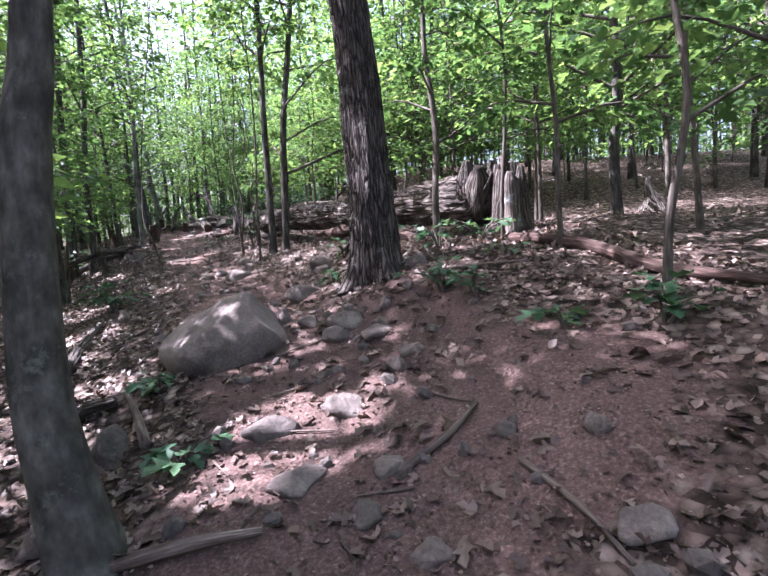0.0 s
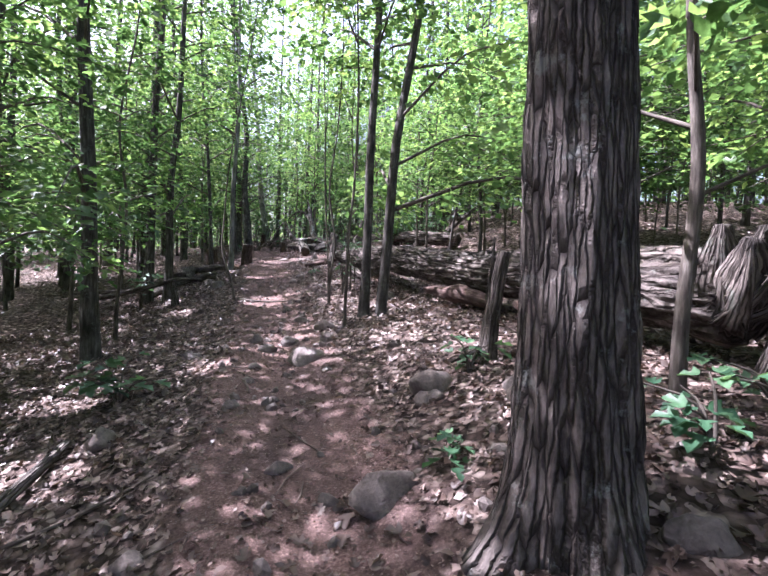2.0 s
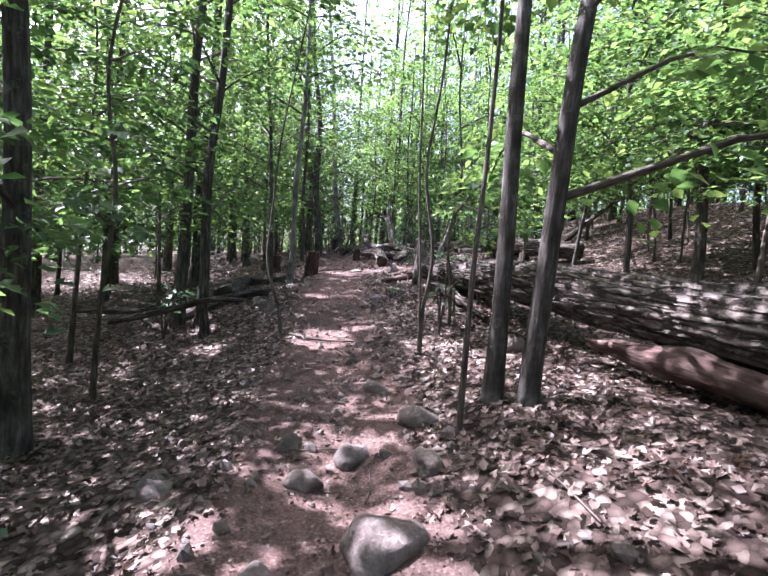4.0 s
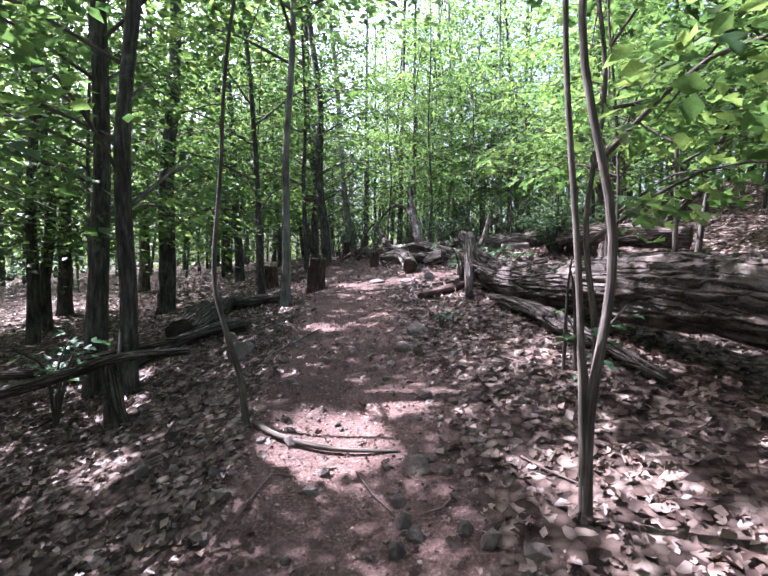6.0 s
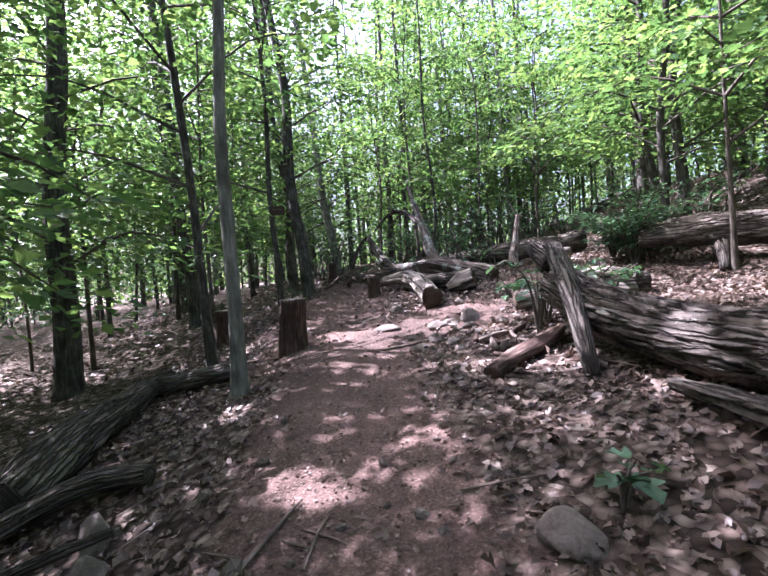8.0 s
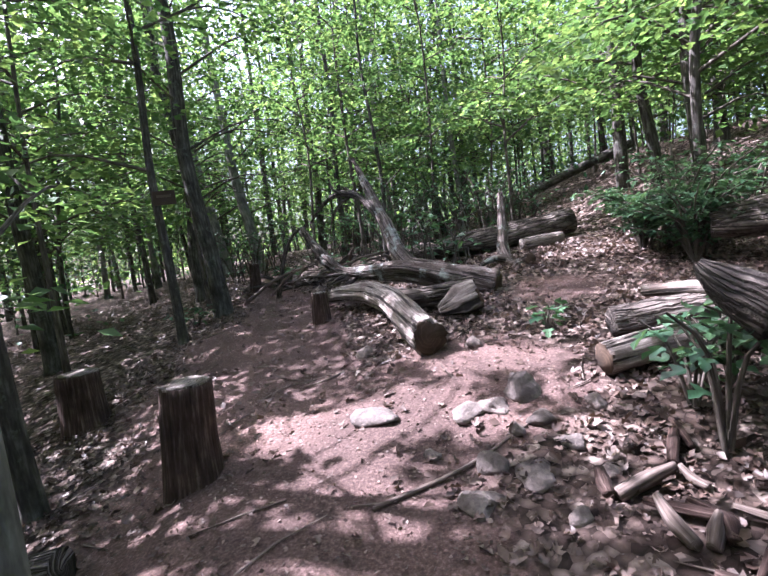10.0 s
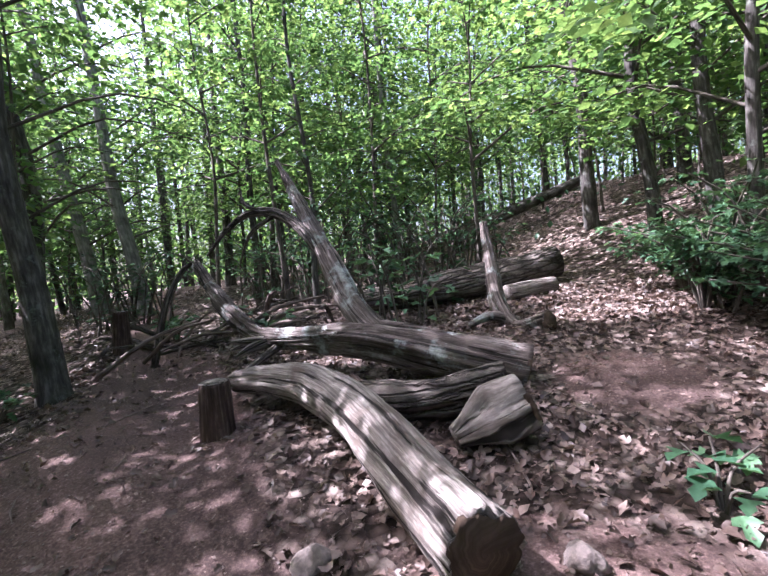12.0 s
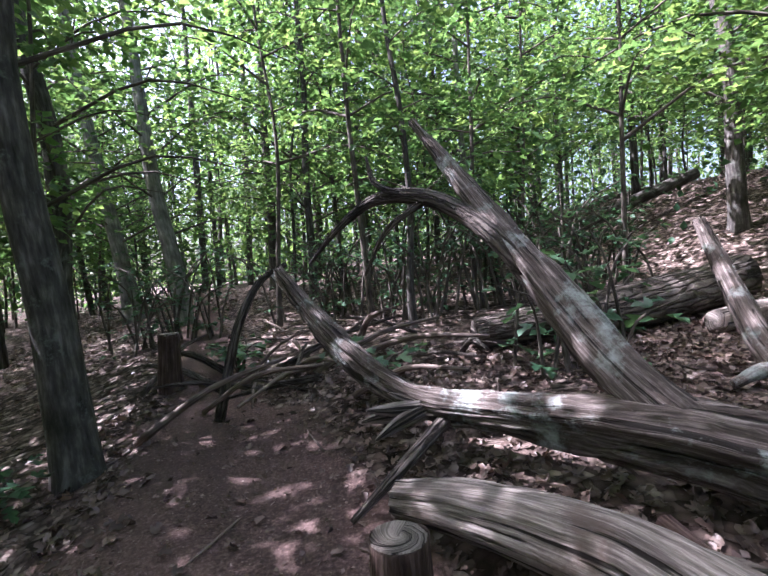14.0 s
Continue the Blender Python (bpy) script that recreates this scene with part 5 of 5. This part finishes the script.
PLANTS = ((1.1, 2.7, 3, 0.2, 3, 0.13, 0.12), (0.55, 3.75, 4, 0.3, 4, 0.12, 0.22), (0.75, 3.45, 3, 0.25, 4, 0.12, 0.2), (1.55, 2.5, 5, 0.35, 4, 0.13, 0.2), (0.71, 5.0, 5, 0.35, 4, 0.13, 0.25), (1.25, 5.5, 7, 0.5, 5, 0.12, 0.3), (1.2, 4.2, 3, 0.2, 3, 0.1, 0.14), (-0.98, 2.35, 4, 0.2, 4, 0.12, 0.12), (-3.45, 6.4, 6, 0.4, 7, 0.15, 0.35), (-0.43, 5.2, 4, 0.2, 5, 0.1, 0.15), (-0.38, 6.5, 4, 0.2, 5, 0.12, 0.25), (-2.75, 11.1, 3, 0.22, 4, 0.09, 0.6), (-2.85, 12.1, 3, 0.2, 3, 0.09, 0.8), (-4.4, 16.2, 6, 0.4, 7, 0.1, 0.45), (-4.05, 16.0, 6, 0.45, 7, 0.11, 0.6), (-4.15, 16.35, 6, 0.45, 7, 0.1, 0.4), (-3.8, 16.5, 6, 0.45, 7, 0.1, 0.5), (-4.46, 15.75, 5, 0.35, 6, 0.1, 0.75), (-7.0, 11.2, 6, 0.5, 7, 0.12, 0.7), (-4.1, 13.2, 3, 0.15, 4, 0.1, 0.15), (-1.5, 3.3, 4, 0.2, 5, 0.1, 0.12), (-7.4, 20.9, 5, 0.4, 6, 0.13, 0.35), (-6.1, 21.0, 7, 0.5, 8, 0.14, 0.8), (-5.6, 21.3, 7, 0.55, 9, 0.14, 0.9), (-4.9, 17.6, 4, 0.25, 5, 0.1, 0.2), (-9.5, 19.9, 5, 0.4, 7, 0.12, 0.3), (-8.8, 22.0, 6, 0.5, 8, 0.12, 0.4))
for i, (x, y, s, reach, c, size, h) in enumerate(PLANTS):
    plant(x, y, s, reach, c, size, 400 + i, height=h)
# leafy shrubs below the hillside
SHRUBS = ((-3.4, 19.9, 0.7), (-2.9, 19.6, 0.9), (-2.2, 20.4, 1.0), (-3.0, 20.8, 0.7), (-3.2, 19.0, 0.7), (-7.0, 23.8, 1.3), (-5.9, 24.0, 1.4), (-8.2, 24.5, 1.2), (-4.8, 24.0, 1.3), (-10.4, 24.0, 1.1))
for i, (x, y, h) in enumerate(SHRUBS):
    plant(x, y, 26, 0.85 * h ** 0.5, 28, 0.085, 500 + i, "shrub", "dense leafy green shrub", h)
